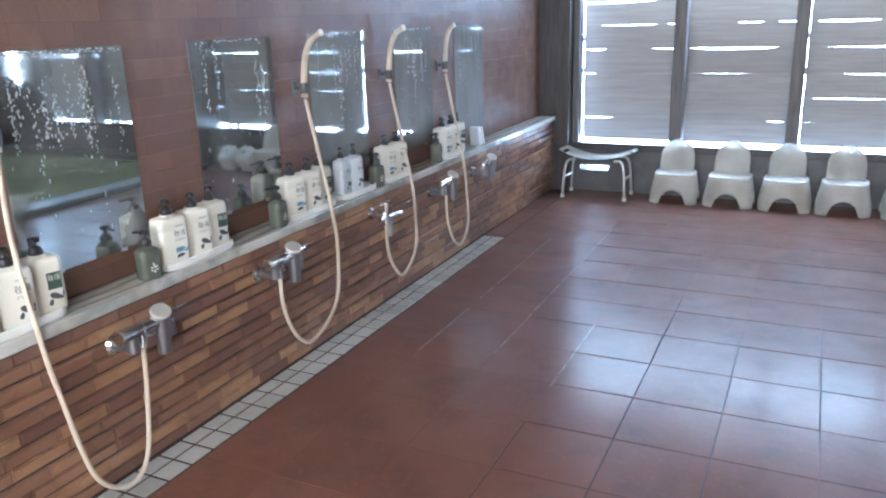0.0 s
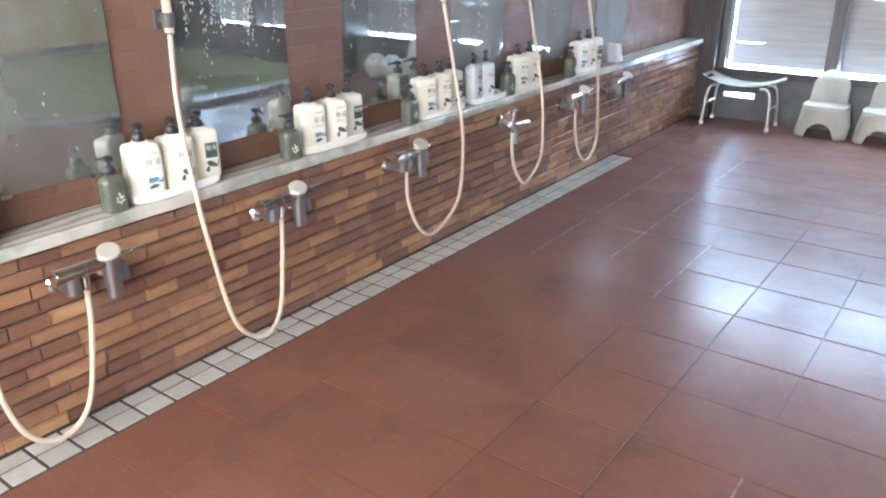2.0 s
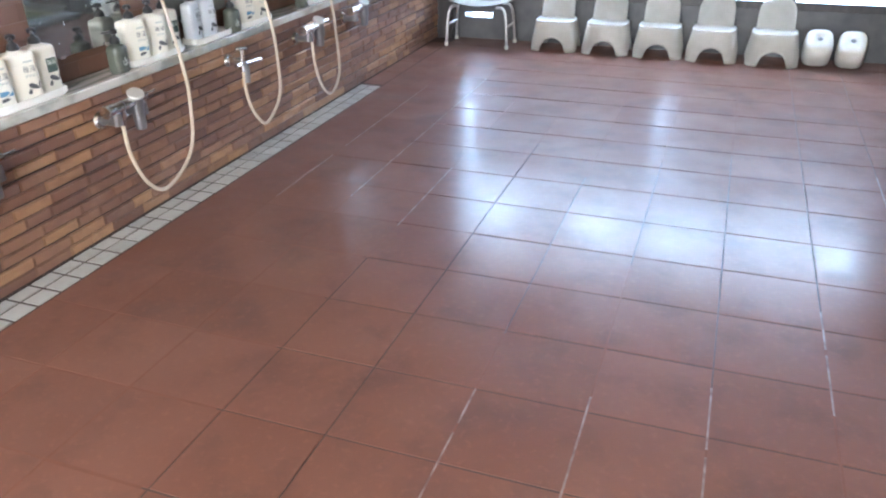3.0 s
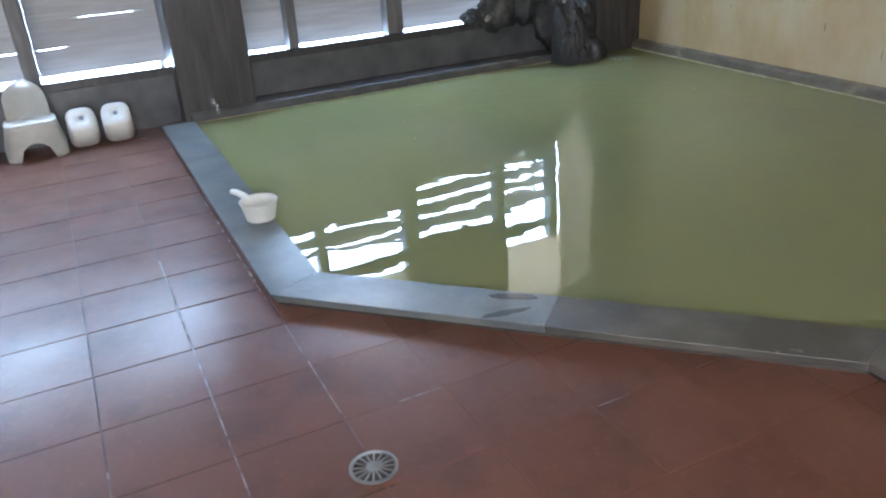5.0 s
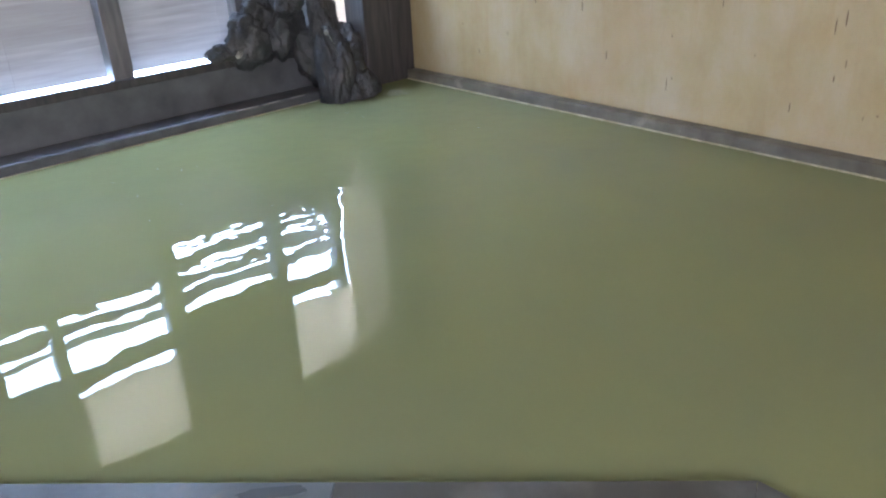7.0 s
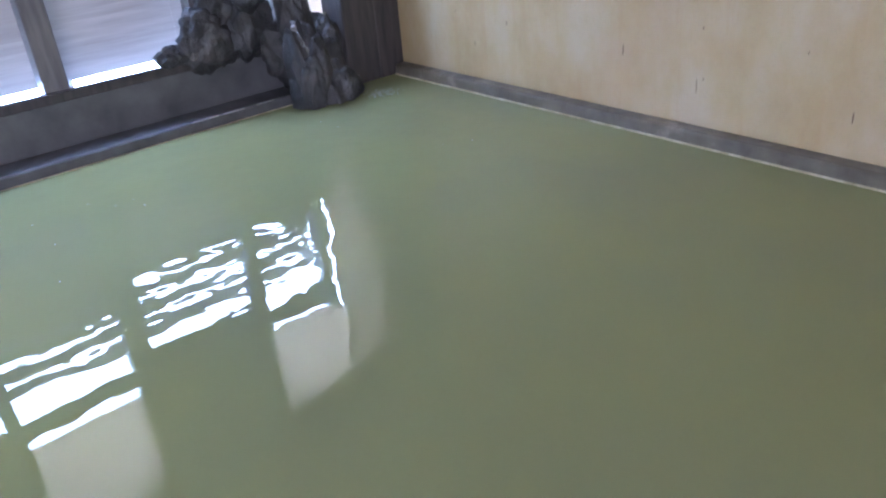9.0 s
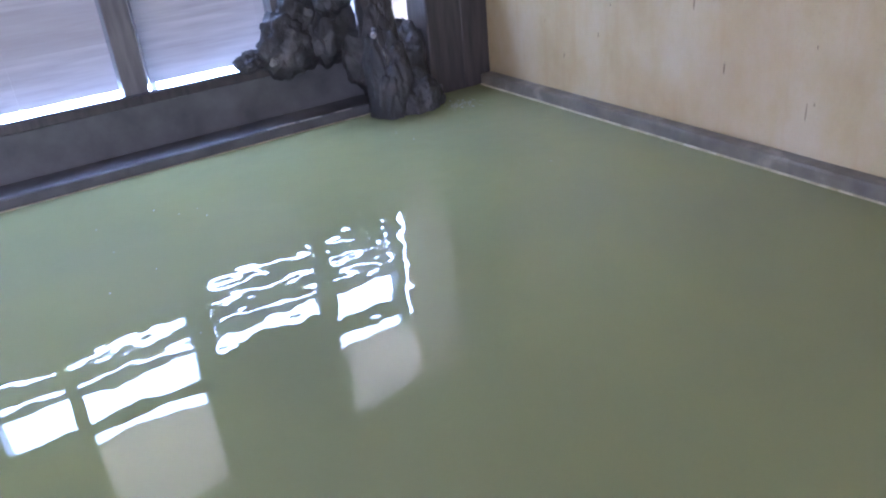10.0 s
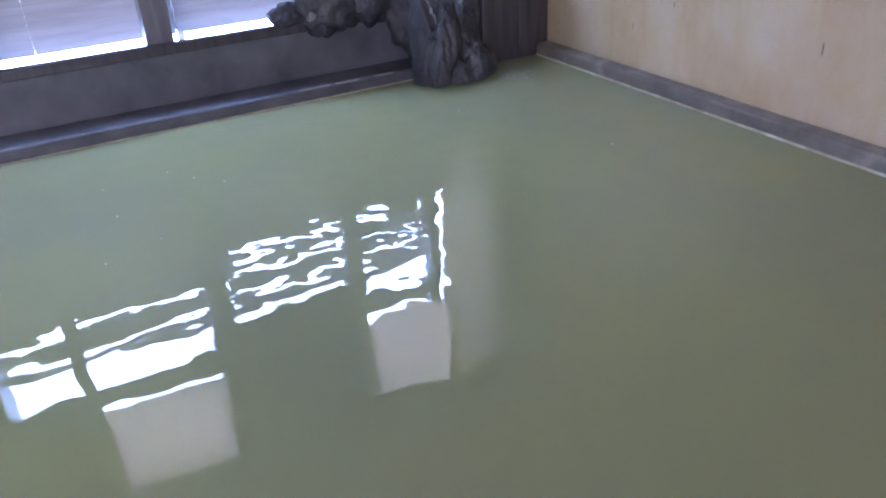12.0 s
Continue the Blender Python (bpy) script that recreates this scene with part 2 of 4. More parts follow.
# ripples spread from the spout and die away
away = nd(WATER, "ShaderNodeVectorMath")
away.operation = "DISTANCE"
away.inputs[1].default_value = (5.4, 3.9, 0.03)
WATER.node_tree.links.new(coords(WATER), away.inputs[0])
for k, (s, d, near, far) in enumerate(((2.6, 1.0, 0.62, 0.42), (9.0, 1.0, 0.62, 0.10))):
    n = nd(WATER, "ShaderNodeTexNoise", Scale=s, Detail=d, Roughness=0.4)
    WATER.node_tree.links.new(coords(WATER, (1, 1, 1)), n.inputs["Vector"])
    q = nd(WATER, "ShaderNodeMath")
    q.operation = "MULTIPLY"
    WATER.node_tree.links.new(grey(WATER, away.outputs["Value"], near, far, 1.0, 2.7), q.inputs[1])
    WATER.node_tree.links.new(n.outputs["Fac"], q.inputs[0])
    WATER.node_tree.links.new(q.outputs[0], hw.inputs[k])
bump(WATER, hw.outputs[0], 0.10, 0.05)

PLASTER = mat("ochre_plaster", (0.55, 0.42, 0.26), 0.7)
c = ramp(PLASTER, noisy(PLASTER, 2.3, 8, (1, 1, 0.6), 0.65), [(0.3, (0.41, 0.305, 0.14)), (0.5, (0.475, 0.38, 0.20)), (0.72, (0.52, 0.44, 0.285))])
c = mix(PLASTER, c, (0.43, 0.29, 0.13), grey(PLASTER, noisy(PLASTER, 13, 5, (1, 1, 0.09)), 0, 0.5, 0.55, 0.78))
c = mix(PLASTER, c, (0.40, 0.24, 0.10), grey(PLASTER, noisy(PLASTER, 0.9, 4), 0, 0.55, 0.5, 0.75))
c = mix(PLASTER, c, (0.30, 0.24, 0.16), grey(PLASTER, noisy(PLASTER, 90, 3), 0, 0.35, 0.6, 0.8))
put(PLASTER, "Base Color", c)
put(PLASTER, "Roughness", grey(PLASTER, noisy(PLASTER, 5, 5), 0.5, 0.75))
bump(PLASTER, noisy(PLASTER, 55, 6), 0.25, 0.004)
LIMEJOINT = mat("lime_joint", (0.5, 0.47, 0.45), 0.5)
put(LIMEJOINT, "Base Color", ramp(LIMEJOINT, noisy(LIMEJOINT, 14, 4), [(0.4, (0.12, 0.07, 0.056)), (0.68, (0.30, 0.25, 0.23))]))
STAIN = mat("plaster_stain", (0.2, 0.14, 0.08), 0.8)
TIMBER = mat("dark_timber", (0.04, 0.035, 0.035), 0.4)
c = ramp(TIMBER, noisy(TIMBER, 6, 6, (5, 5, 0.5)), [(0.3, (0.028, 0.026, 0.028)), (0.7, (0.07, 0.06, 0.055))])
put(TIMBER, "Base Color", c)
bump(TIMBER, noisy(TIMBER, 10, 6, (6, 6, 0.4)), 0.3, 0.006)
POST = mat("grey_post", (0.13, 0.125, 0.125), 0.5)
put(POST, "Base Color", ramp(POST, noisy(POST, 7, 6, (5, 5, 0.5)), [(0.3, (0.085, 0.08, 0.08)), (0.7, (0.17, 0.16, 0.155))]))
bump(POST, noisy(POST, 10, 6, (6, 6, 0.4)), 0.3, 0.005)
PARAPET = mat("dark_wall_stone", (0.09, 0.095, 0.11), 0.3)
put(PARAPET, "Base Color", ramp(PARAPET, noisy(PARAPET, 5, 6), [(0.3, (0.058, 0.058, 0.061)), (0.7, (0.122, 0.12, 0.122))]))
put(PARAPET, "Roughness", grey(PARAPET, noisy(PARAPET, 4, 5), 0.285, 0.5))
bump(PARAPET, noisy(PARAPET, 40, 5), 0.25, 0.004)
BOARD = mat("weathered_board", (0.3, 0.27, 0.24), 0.6)
c = ramp(BOARD, noisy(BOARD, 5, 6, (0.5, 4, 7)), [(0.3, (0.36, 0.335, 0.32)), (0.7, (0.48, 0.46, 0.44))])
put(BOARD, "Base Color", mix(BOARD, c, (0.30, 0.275, 0.255), grey(BOARD, rnd(BOARD), 0, 0.5, 0, 1)))
bump(BOARD, noisy(BOARD, 8, 6, (0.4, 5, 9)), 0.4, 0.006)
ROCK = mat("dark_rock", (0.07, 0.07, 0.075), 0.6)
c = ramp(ROCK, noisy(ROCK, 7, 8), [(0.3, (0.018, 0.018, 0.019)), (0.55, (0.042, 0.041, 0.041)), (0.8, (0.10, 0.092, 0.085))])
put(ROCK, "Base Color", c)
put(ROCK, "Roughness", grey(ROCK, noisy(ROCK, 6, 4), 0.3, 0.75))
bump(ROCK, noisy(ROCK, 22, 8), 0.6, 0.02)
PALEROCK = mat("pale_rock", (0.4, 0.39, 0.36), 0.6)
put(PALEROCK, "Base Color", ramp(PALEROCK, noisy(PALEROCK, 9, 6), [(0.3, (0.18, 0.175, 0.165)), (0.7, (0.32, 0.31, 0.29))]))
CEIL = mat("ceiling_board", (0.34, 0.26, 0.18), 0.6)
put(CEIL, "Base Color", ramp(CEIL, noisy(CEIL, 4, 6, (6, 0.5, 1)), [(0.3, (0.15, 0.11, 0.075)), (0.7, (0.23, 0.175, 0.12))]))
FROSTED = mat("frosted_pane", (0.8, 0.72, 0.55), 0.6)
tr = nd(FROSTED, "ShaderNodeBsdfTranslucent")
tr.inputs["Color"].default_value = (0.80, 0.68, 0.55, 1)
mx = nd(FROSTED, "ShaderNodeMixShader", Fac=0.48)
FROSTED.node_tree.links.new(tr.outputs[0], mx.inputs[2])
FROSTED.node_tree.links.new(FROSTED.node_tree.nodes["Principled BSDF"].outputs[0], mx.inputs[1])
FROSTED.node_tree.links.new(mx.outputs[0], FROSTED.node_tree.nodes["Material Output"].inputs[0])
# corner pane: dimness set in the material by less translucency and a darker base
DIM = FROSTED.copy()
DIM.name = "frosted_pane_dimmed"
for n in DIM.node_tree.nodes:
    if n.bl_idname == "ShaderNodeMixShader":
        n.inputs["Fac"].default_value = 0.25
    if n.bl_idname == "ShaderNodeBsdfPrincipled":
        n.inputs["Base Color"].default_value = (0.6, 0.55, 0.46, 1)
# copy with a slightly smaller translucent share
MIDPANE = FROSTED.copy()
MIDPANE.name = "frosted_pane_mid"
for n in MIDPANE.node_tree.nodes:
    if n.bl_idname == "ShaderNodeMixShader":
        n.inputs["Fac"].default_value = 0.44
GROUND = mat("pale_gravel", (0.5, 0.48, 0.44), 0.8)
put(GROUND, "Base Color", ramp(GROUND, noisy(GROUND, 30, 6), [(0.3, (0.4, 0.38, 0.34)), (0.7, (0.6, 0.58, 0.54))]))
SKYGLOW = glow("bright_sky", (0.61, 0.78, 1.0), SKY_GLOW)
# emission of the added fill panes, no known source
BACKGLOW = glow("added_fill_glow", (1.0, 0.96, 0.90), BACK_GLOW)


# ---- mesh helpers ----
def part(name, bm, material, parent=None, label="", smooth=False):
    me = bpy.data.meshes.new(name)
    bmesh.ops.recalc_face_normals(bm, faces=bm.faces)
    bm.to_mesh(me)
    bm.free()
    me.materials.append(material)
    if smooth:
        me.polygons.foreach_set("use_smooth", [True] * len(me.polygons))
    ob = new(name, me)
    if parent:
        ob.parent = parent
    if label:
        ob["label"] = label
    return ob


def thing(name, label, category, group="", kind="", at=None):
    ob = new(name)
    ob.empty_display_size = 0.05
    if at:
        ob.matrix_basis = pose(*at)
    return tagged(ob, label, category, group, kind)


def box(x0, x1, y0, y1, z0, z1, bev=0.0, bm=None, seg=2):
    bm = bm or bmesh.new()
    r = bmesh.ops.create_cube(bm, size=1, matrix=Matrix.Translation(((x0 + x1) / 2, (y0 + y1) / 2, (z0 + z1) / 2)) @ Matrix.Diagonal((x1 - x0, y1 - y0, z1 - z0, 1)))
    if bev:
        es = list({e for v in r["verts"] for e in v.link_edges})
        bmesh.ops.bevel(bm, geom=es, offset=bev, segments=seg, affect="EDGES", profile=0.5)
    return bm


def cyl(p, q, r0, r1=None, n=20, bm=None, bev=0.0):
    bm = bm or bmesh.new()
    p, q = Vector(p), Vector(q)
    d = q - p
    m = Matrix.Translation((p + q) / 2) @ d.to_track_quat("Z", "Y").to_matrix().to_4x4()
    r = bmesh.ops.create_cone(bm, cap_ends=True, segments=n, radius1=r0, radius2=r0 if r1 is None else r1, depth=d.length, matrix=m)
    if bev:
        es = [e for e in {e for v in r["verts"] for e in v.link_edges} if any(len(f.verts) > 4 for f in e.link_faces)]
        bmesh.ops.bevel(bm, geom=es, offset=bev, segments=2, affect="EDGES", profile=0.5)
    return bm


def lathe(profile, n=24, cx=0, cy=0, sx=1.0, sy=1.0, power=2.0):
    """A turned body; power over 2 squares its plan."""
    bm = bmesh.new()
    rings = []
    for r, z in profile:
        ring = []
        for k in range(n):
            a = 2 * math.pi * k / n
            ca, sa = math.cos(a), math.sin(a)
            s = (abs(ca) ** power + abs(sa) ** power) ** (-1 / power)
            ring.append(bm.verts.new((cx + r * s * ca * sx, cy + r * s * sa * sy, z)))
        rings.append(ring)
    for a, b in zip(rings, rings[1:]):
        for k in range(n):
            bm.faces.new((a[k], a[(k + 1) % n], b[(k + 1) % n], b[k]))
    bm.faces.new(rings[0][::-1])
    bm.faces.new(rings[-1])
    return bm


def spline(points, steps=8):
    pts = [Vector(p) for p in points]
    pts = [2 * pts[0] - pts[1]] + pts + [2 * pts[-1] - pts[-2]]
    out = []
    for a, b, c, d in zip(pts, pts[1:], pts[2:], pts[3:]):
        for k in range(steps):
            t = k / steps
            out.append(0.5 * ((2 * b) + (c - a) * t + (2 * a - 5 * b + 4 * c - d) * t * t + (3 * b - a - 3 * c + d) * t ** 3))
    return out + [pts[-2]]


def tube(points, radius, n=10, steps=8, bm=None):
    """A round tube along a smooth line; radius is one number or one for each end."""
    bm = bm or bmesh.new()
    pts = spline(points, steps)
    r0, r1 = radius if isinstance(radius, tuple) else (radius, radius)
    ref = Vector((0.31, 0.95, 0.12)).normalized()
    rings = []
    for i, p in enumerate(pts):
        d = (pts[min(i + 1, len(pts) - 1)] - pts[max(i - 1, 0)]).normalized()
        u = (ref - d * ref.dot(d)).normalized()
        ref = u
        v = d.cross(u)
        r = r0 + (r1 - r0) * i / (len(pts) - 1)
        rings.append([bm.verts.new(p + (u * math.cos(2 * math.pi * k / n) + v * math.sin(2 * math.pi * k / n)) * r) for k in range(n)])
    for a, b in zip(rings, rings[1:]):
        for k in range(n):
            bm.faces.new((a[k], a[(k + 1) % n], b[(k + 1) % n], b[k]))
    bm.faces.new(rings[0][::-1])
    bm.faces.new(rings[-1])
    return bm


def prism(outline, axis, lo, hi, bm=None):
    """An outline of (a, b) pushed along an axis: 'x' takes (y, z), 'y' takes (x, z), 'z' takes (x, y)."""
    bm = bm or bmesh.new()
    at = {"x": lambda a, b, c: (c, a, b), "y": lambda a, b, c: (a, c, b), "z": lambda a, b, c: (a, b, c)}[axis]
    lower = [bm.verts.new(at(a, b, lo)) for a, b in outline]
    upper = [bm.verts.new(at(a, b, hi)) for a, b in outline]
    n = len(outline)
    for k in range(n):
        bm.faces.new((lower[k], lower[(k + 1) % n], upper[(k + 1) % n], upper[k]))
    bm.faces.new(lower[::-1])
    bm.faces.new(upper)
    return bm


def structure(name, bm, material, label, category="structure", smooth=False):
    return tagged(part(name, bm, material, smooth=smooth), label, category, kind="structure")


# ---- plan ----
X_WASH, X_UPPER, X_EAST = -1.08, -1.195, 6.23
Y_WIN, Y_BACK, Z_CEIL = 4.5, -3.6, 2.6
T = 0.32
Z_WATER, Z_RIM = 0.032, 0.052
Z_SILL, Z_LINTEL = 0.385, 1.73

# ---- large structure ----
ground = structure("ground", box(-60, 60, 4.7, 90, -0.5, -0.35), GROUND, "pale gravel ground outside the bath house", "ground")
floor_ob = structure("floor", box(-1.08, 6.3, Y_BACK, 4.6, -0.2, -0.0026), JOINT, "wet terracotta tiled floor with dark joints", "floor")
structure("wall_west", box(-1.45, X_UPPER - 0.012, Y_BACK, 4.6, -0.2, Z_CEIL), MORTAR, "wall behind the wash stations", "wall")
wash = structure("wall_wash", box(X_UPPER - 0.012, X_WASH - 0.012, Y_BACK, 4.35, -0.2, 0.567), MORTAR, "low wall faced with stacked thin brown brick tiles", "wall")
structure("wall_east", box(X_EAST, 6.4, Y_BACK, 4.6, -0.2, Z_CEIL), PLASTER, "ochre plastered wall with rusty drip stains beside the pool", "wall")
bm = box(-1.45, -0.9, Y_BACK - 0.2, Y_BACK, -0.2, Z_CEIL)
box(2.3, 6.4, Y_BACK - 0.2, Y_BACK, -0.2, Z_CEIL, bm=bm)
box(-0.9, 2.3, Y_BACK - 0.2, Y_BACK, -0.2, 0.9, bm=bm)
box(-0.9, 2.3, Y_BACK - 0.2, Y_BACK, 2.4, Z_CEIL, bm=bm)
structure("wall_south", bm, PLASTER, "plain plastered wall with an opening for the added fill light", "wall")
# invented window out of view; its glowing panes brighten the near end
w1 = thing("fill_window", "added unseen window in a dark timber frame that brightens the room", "window", kind="structure")
for k in range(4):
    a = -0.9 + 1.04 * k
    part("window_post", box(a, a + 0.08, Y_BACK - 0.14, Y_BACK - 0.04, 0.9, 2.4, 0.004), TIMBER, w1)
for k in range(3):
    part("pane", box(-0.82 + 1.04 * k, 0.14 + 1.04 * k, Y_BACK - 0.10, Y_BACK - 0.09, 0.9, 2.4), BACKGLOW, w1, "glowing pane added as fill light")
structure("ceiling", box(-1.45, 6.4, Y_BACK - 0.2, 4.63, Z_CEIL, Z_CEIL + 0.1), CEIL, "brown timber board ceiling", "ceiling")

# window wall: dark stone parapet, pillars, lintel, plaster panels above
bm = box(-1.45, -0.865, 4.42, 4.62, -0.2, Z_SILL - 0.05)
box(-0.63, 6.4, 4.42, 4.62, -0.2, Z_SILL - 0.05, bm=bm)
box(-0.865, -0.63, 4.42, 4.62, -0.2, 0.165, bm=bm)
box(-0.865, -0.63, 4.42, 4.62, 0.205, Z_SILL - 0.05, bm=bm)
structure("wall_north", bm, PARAPET, "dark stone parapet with a low vent under the long window", "wall")
structure("window_sill", box(-0.95, 5.78, 4.395, 4.447, Z_SILL - 0.05, Z_SILL + 0.004, 0.006), TIMBER, "dark timber window sill", "sill")
structure("window_lintel", box(-1.2, 2.45, 4.46, 4.57, Z_LINTEL, Z_LINTEL + 0.03, 0.006), TIMBER, "dark timber beam over the window", "beam")
for a, b, z0 in ((2.88, 3.245, 1.60), (4.145, 4.905, 1.47)):
    structure("wall_north_upper", box(a, b, 4.48, 4.60, z0, 2.4), TIMBER, "dark boarded panel above the window", "wall")
structure("wall_north_upper", box(-0.95, 2.40, 4.465, 4.56, 2.062, 2.4, 0.004), TIMBER, "dark boarded panel above the frosted panes", "wall")
structure("wall_beam", box(-1.2, 6.2, 4.40, 4.62, 2.4, Z_CEIL, 0.006), TIMBER, "dark timber wall plate under the ceiling", "beam")
for a, b, y in ((-1.3, -0.95, 4.36), (2.40, 2.90, 4.24), (6.03, 6.24, 4.22)):
    structure("pillar", box(a, b, y, 4.63, -0.2, Z_CEIL, 0.01), TIMBER, "broad dark timber pillar between the windows", "pillar")
structure("corner_panel", box(5.775, 6.028, 4.21, 4.44, -0.2, 0.93, 0.01), TIMBER, "dark timber panel beside the corner pillar behind the rocks", "panel")
win = thing("window_2", "long open window with dark timber posts", "window", kind="structure")
for xm, wd in ((-0.922, 0.05), (-0.13, 0.09), (0.70, 0.09), (1.55, 0.09), (3.28, 0.07), (4.08, 0.13), (4.95, 0.09), (5.515, 0.07)):
    part("window_post", box(xm - wd / 2, xm + wd / 2, 4.45, 4.57, Z_SILL - 0.05, Z_LINTEL if 5.4 < xm else 2.06 if xm < 2 else 2.4, 0.005), POST, win)

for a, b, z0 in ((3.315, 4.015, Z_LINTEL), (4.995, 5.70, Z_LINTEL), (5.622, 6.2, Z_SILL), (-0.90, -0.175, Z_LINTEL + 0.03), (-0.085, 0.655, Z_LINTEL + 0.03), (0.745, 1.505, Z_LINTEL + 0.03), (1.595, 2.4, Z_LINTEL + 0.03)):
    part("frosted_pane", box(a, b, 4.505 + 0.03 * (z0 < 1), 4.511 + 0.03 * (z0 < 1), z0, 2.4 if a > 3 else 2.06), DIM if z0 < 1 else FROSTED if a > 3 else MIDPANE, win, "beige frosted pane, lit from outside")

for a, b in ((3.315, 4.015), (4.995, 5.465)):
    part("crossbar", box(a, b, 4.47, 4.55, 1.555, 1.645, 0.005), TIMBER, win, "dark timber bar across the opening")

# ledge along the pool, strip along the plaster wall
structure("pool_ledge", box(2.44, 5.85, 4.20, 4.42, -0.2, 0.095, 0.012), PARAPET, "low dark stone ledge along the pool", "ledge")
structure("pool_strip", box(6.135, X_EAST, Y_BACK, 4.2, -0.2, 0.102, 0.014), STRIP, "grey stone strip between pool and plaster wall", "ledge")
bm = box(6.126, 6.135, Y_BACK, 4.19, 0.0, 0.041, 0.003)
structure("lime_line", bm, LIME, "yellow lime crust at the water line of the strip", "crust")
structure("lime_line", box(2.46, 5.85, 4.190, 4.20, 0.0, 0.036, 0.002), LIME, "yellow lime crust at the water line of the ledge", "crust")

# highlight on the wet ledge edge, built as pale strips
for a, b in ((4.66, 4.83), (4.86, 5.0), (5.08, 5.2)):
    structure("ledge_highlight", box(a, b, 4.197, 4.206, 0.090, 0.0980, 0.003), PALEROCK, "pale broken strips standing in for the highlight on the ledge edge", "crust")

# pool rim: three runs of slate coping that meet in mitres
inner = [(2.45, 4.19), (2.45, 1.512), (3.852, 0.118), (3.852, Y_BACK)]
outer = [(2.235, 4.19), (2.235, 1.423), (3.637, 0.029), (3.637, Y_BACK)]
rim = thing("pool_rim", "worn grey slate pool rim, wet and chipped", "pool rim", kind="structure")


def coping(a, b, s0, s1):
    def lerp(p, q, s):
        return (p[0] + (q[0] - p[0]) * s, p[1] + (q[1] - p[1]) * s)
    o0, o1 = (s + (0.042 if a == 1 and 0.1 < s < 0.9 else 0.0) for s in (s0, s1))
    q = [lerp(outer[a], outer[b], o0), lerp(inner[a], inner[b], s0), lerp(inner[a], inner[b], s1), lerp(outer[a], outer[b], o1)]
    bm = prism(q, "z", 0.012, Z_RIM)
    bm.verts.ensure_lookup_table()
    for lo, hi in ((0, 1), (3, 2)):
        bm.verts[lo].co = bm.verts[lo].co.lerp(bm.verts[hi].co, 0.11)
    longs = {frozenset((4, 7)), frozenset((5, 6))}
    bm.verts.index_update()
    top = [e for e in bm.edges if frozenset(v.index for v in e.verts) in longs]
    bmesh.ops.bevel(bm, geom=top, offset=0.004, segments=3, affect="EDGES", profile=0.5)
    return bm


for k, (a, b, s0, s1) in enumerate(((0, 1, 0.0, 0.33), (0, 1, 0.3306, 0.665), (0, 1, 0.6656, 1.0), (1, 2, 0.0007, 0.475), (1, 2, 0.4762, 0.9993), (2, 3, 0.0, 0.4), (2, 3, 0.401, 1.0))):
    part("coping_stone", coping(a, b, s0, s1), STONE if k < 4 else BROWNSLATE, rim, "" if k < 4 else "brownish slate with pale scuffs, darkened for the dim pool end it mirrors")

kerb_in = [(2.44, 4.19), (2.44, 1.508), (3.842, 0.114), (3.842, Y_BACK)]
kerb_out = [(2.262, 4.19), (2.262, 1.434), (3.664, 0.040), (3.664, Y_BACK)]
for k in range(3):
    part("kerb", prism([kerb_out[k], kerb_in[k], kerb_in[k + 1], kerb_out[k + 1]], "z", -0.15, 0.0119), KERB, rim, "dark wet foot of the rim, coping shade put into its colour")

# water
bm = bmesh.new()
bm.faces.new([bm.verts.new((x, y, Z_WATER)) for x, y in ((2.442, 4.205), (2.442, 1.509), (3.844, 0.115), (3.844, Y_BACK), (6.14, Y_BACK), (6.14, 4.205))])
structure("water", bm, WATER, "cloudy yellow-green hot spring water, nearly still", "water")

# daylight outside and the board fence before it
structure("backdrop", box(-9, 14, 6.1, 6.12, -0.6, 6), SKYGLOW, "bright hazy daylight outside", "sky")


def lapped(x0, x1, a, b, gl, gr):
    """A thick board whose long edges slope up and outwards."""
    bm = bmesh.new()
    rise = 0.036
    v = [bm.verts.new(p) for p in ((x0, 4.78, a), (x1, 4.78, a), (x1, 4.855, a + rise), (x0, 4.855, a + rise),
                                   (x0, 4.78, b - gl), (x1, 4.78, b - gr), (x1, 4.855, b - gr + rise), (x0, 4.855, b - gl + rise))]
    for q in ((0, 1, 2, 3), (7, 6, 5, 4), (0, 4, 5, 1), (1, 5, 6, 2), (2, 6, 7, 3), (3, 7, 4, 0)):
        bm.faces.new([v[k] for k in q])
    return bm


def worn_board(x0, x1, a, b, gap):
    """A thin board; its top edge is worn away along the spans of gap: (from, to, depth, where it is deepest)."""
    bm = bmesh.new()
    n = 28
    cols = []
    for k in range(n + 1):
        u = k / n
        d = -0.002
        for f, t_, depth, peak in gap:
            if f <= u <= t_:
                w = (u - f) / max(1e-6, t_ - f)
                w = w / peak if w < peak else (1 - w) / max(1e-6, 1 - peak)
                d = max(d, 0.75 * depth * min(1.0, w * 2.2))
        x = x0 + (x1 - x0) * u
        cols.append([bm.verts.new((x, y, z)) for y, z in ((4.80, a), (4.82, a), (4.82, b - d), (4.80, b - d))])
    for p, q in zip(cols, cols[1:]):
        for k in range(4):
            bm.faces.new((p[k], p[(k + 1) % 4], q[(k + 1) % 4], q[k]))
    bm.faces.new(cols[0][::-1])
    bm.faces.new(cols[-1])
    return bm


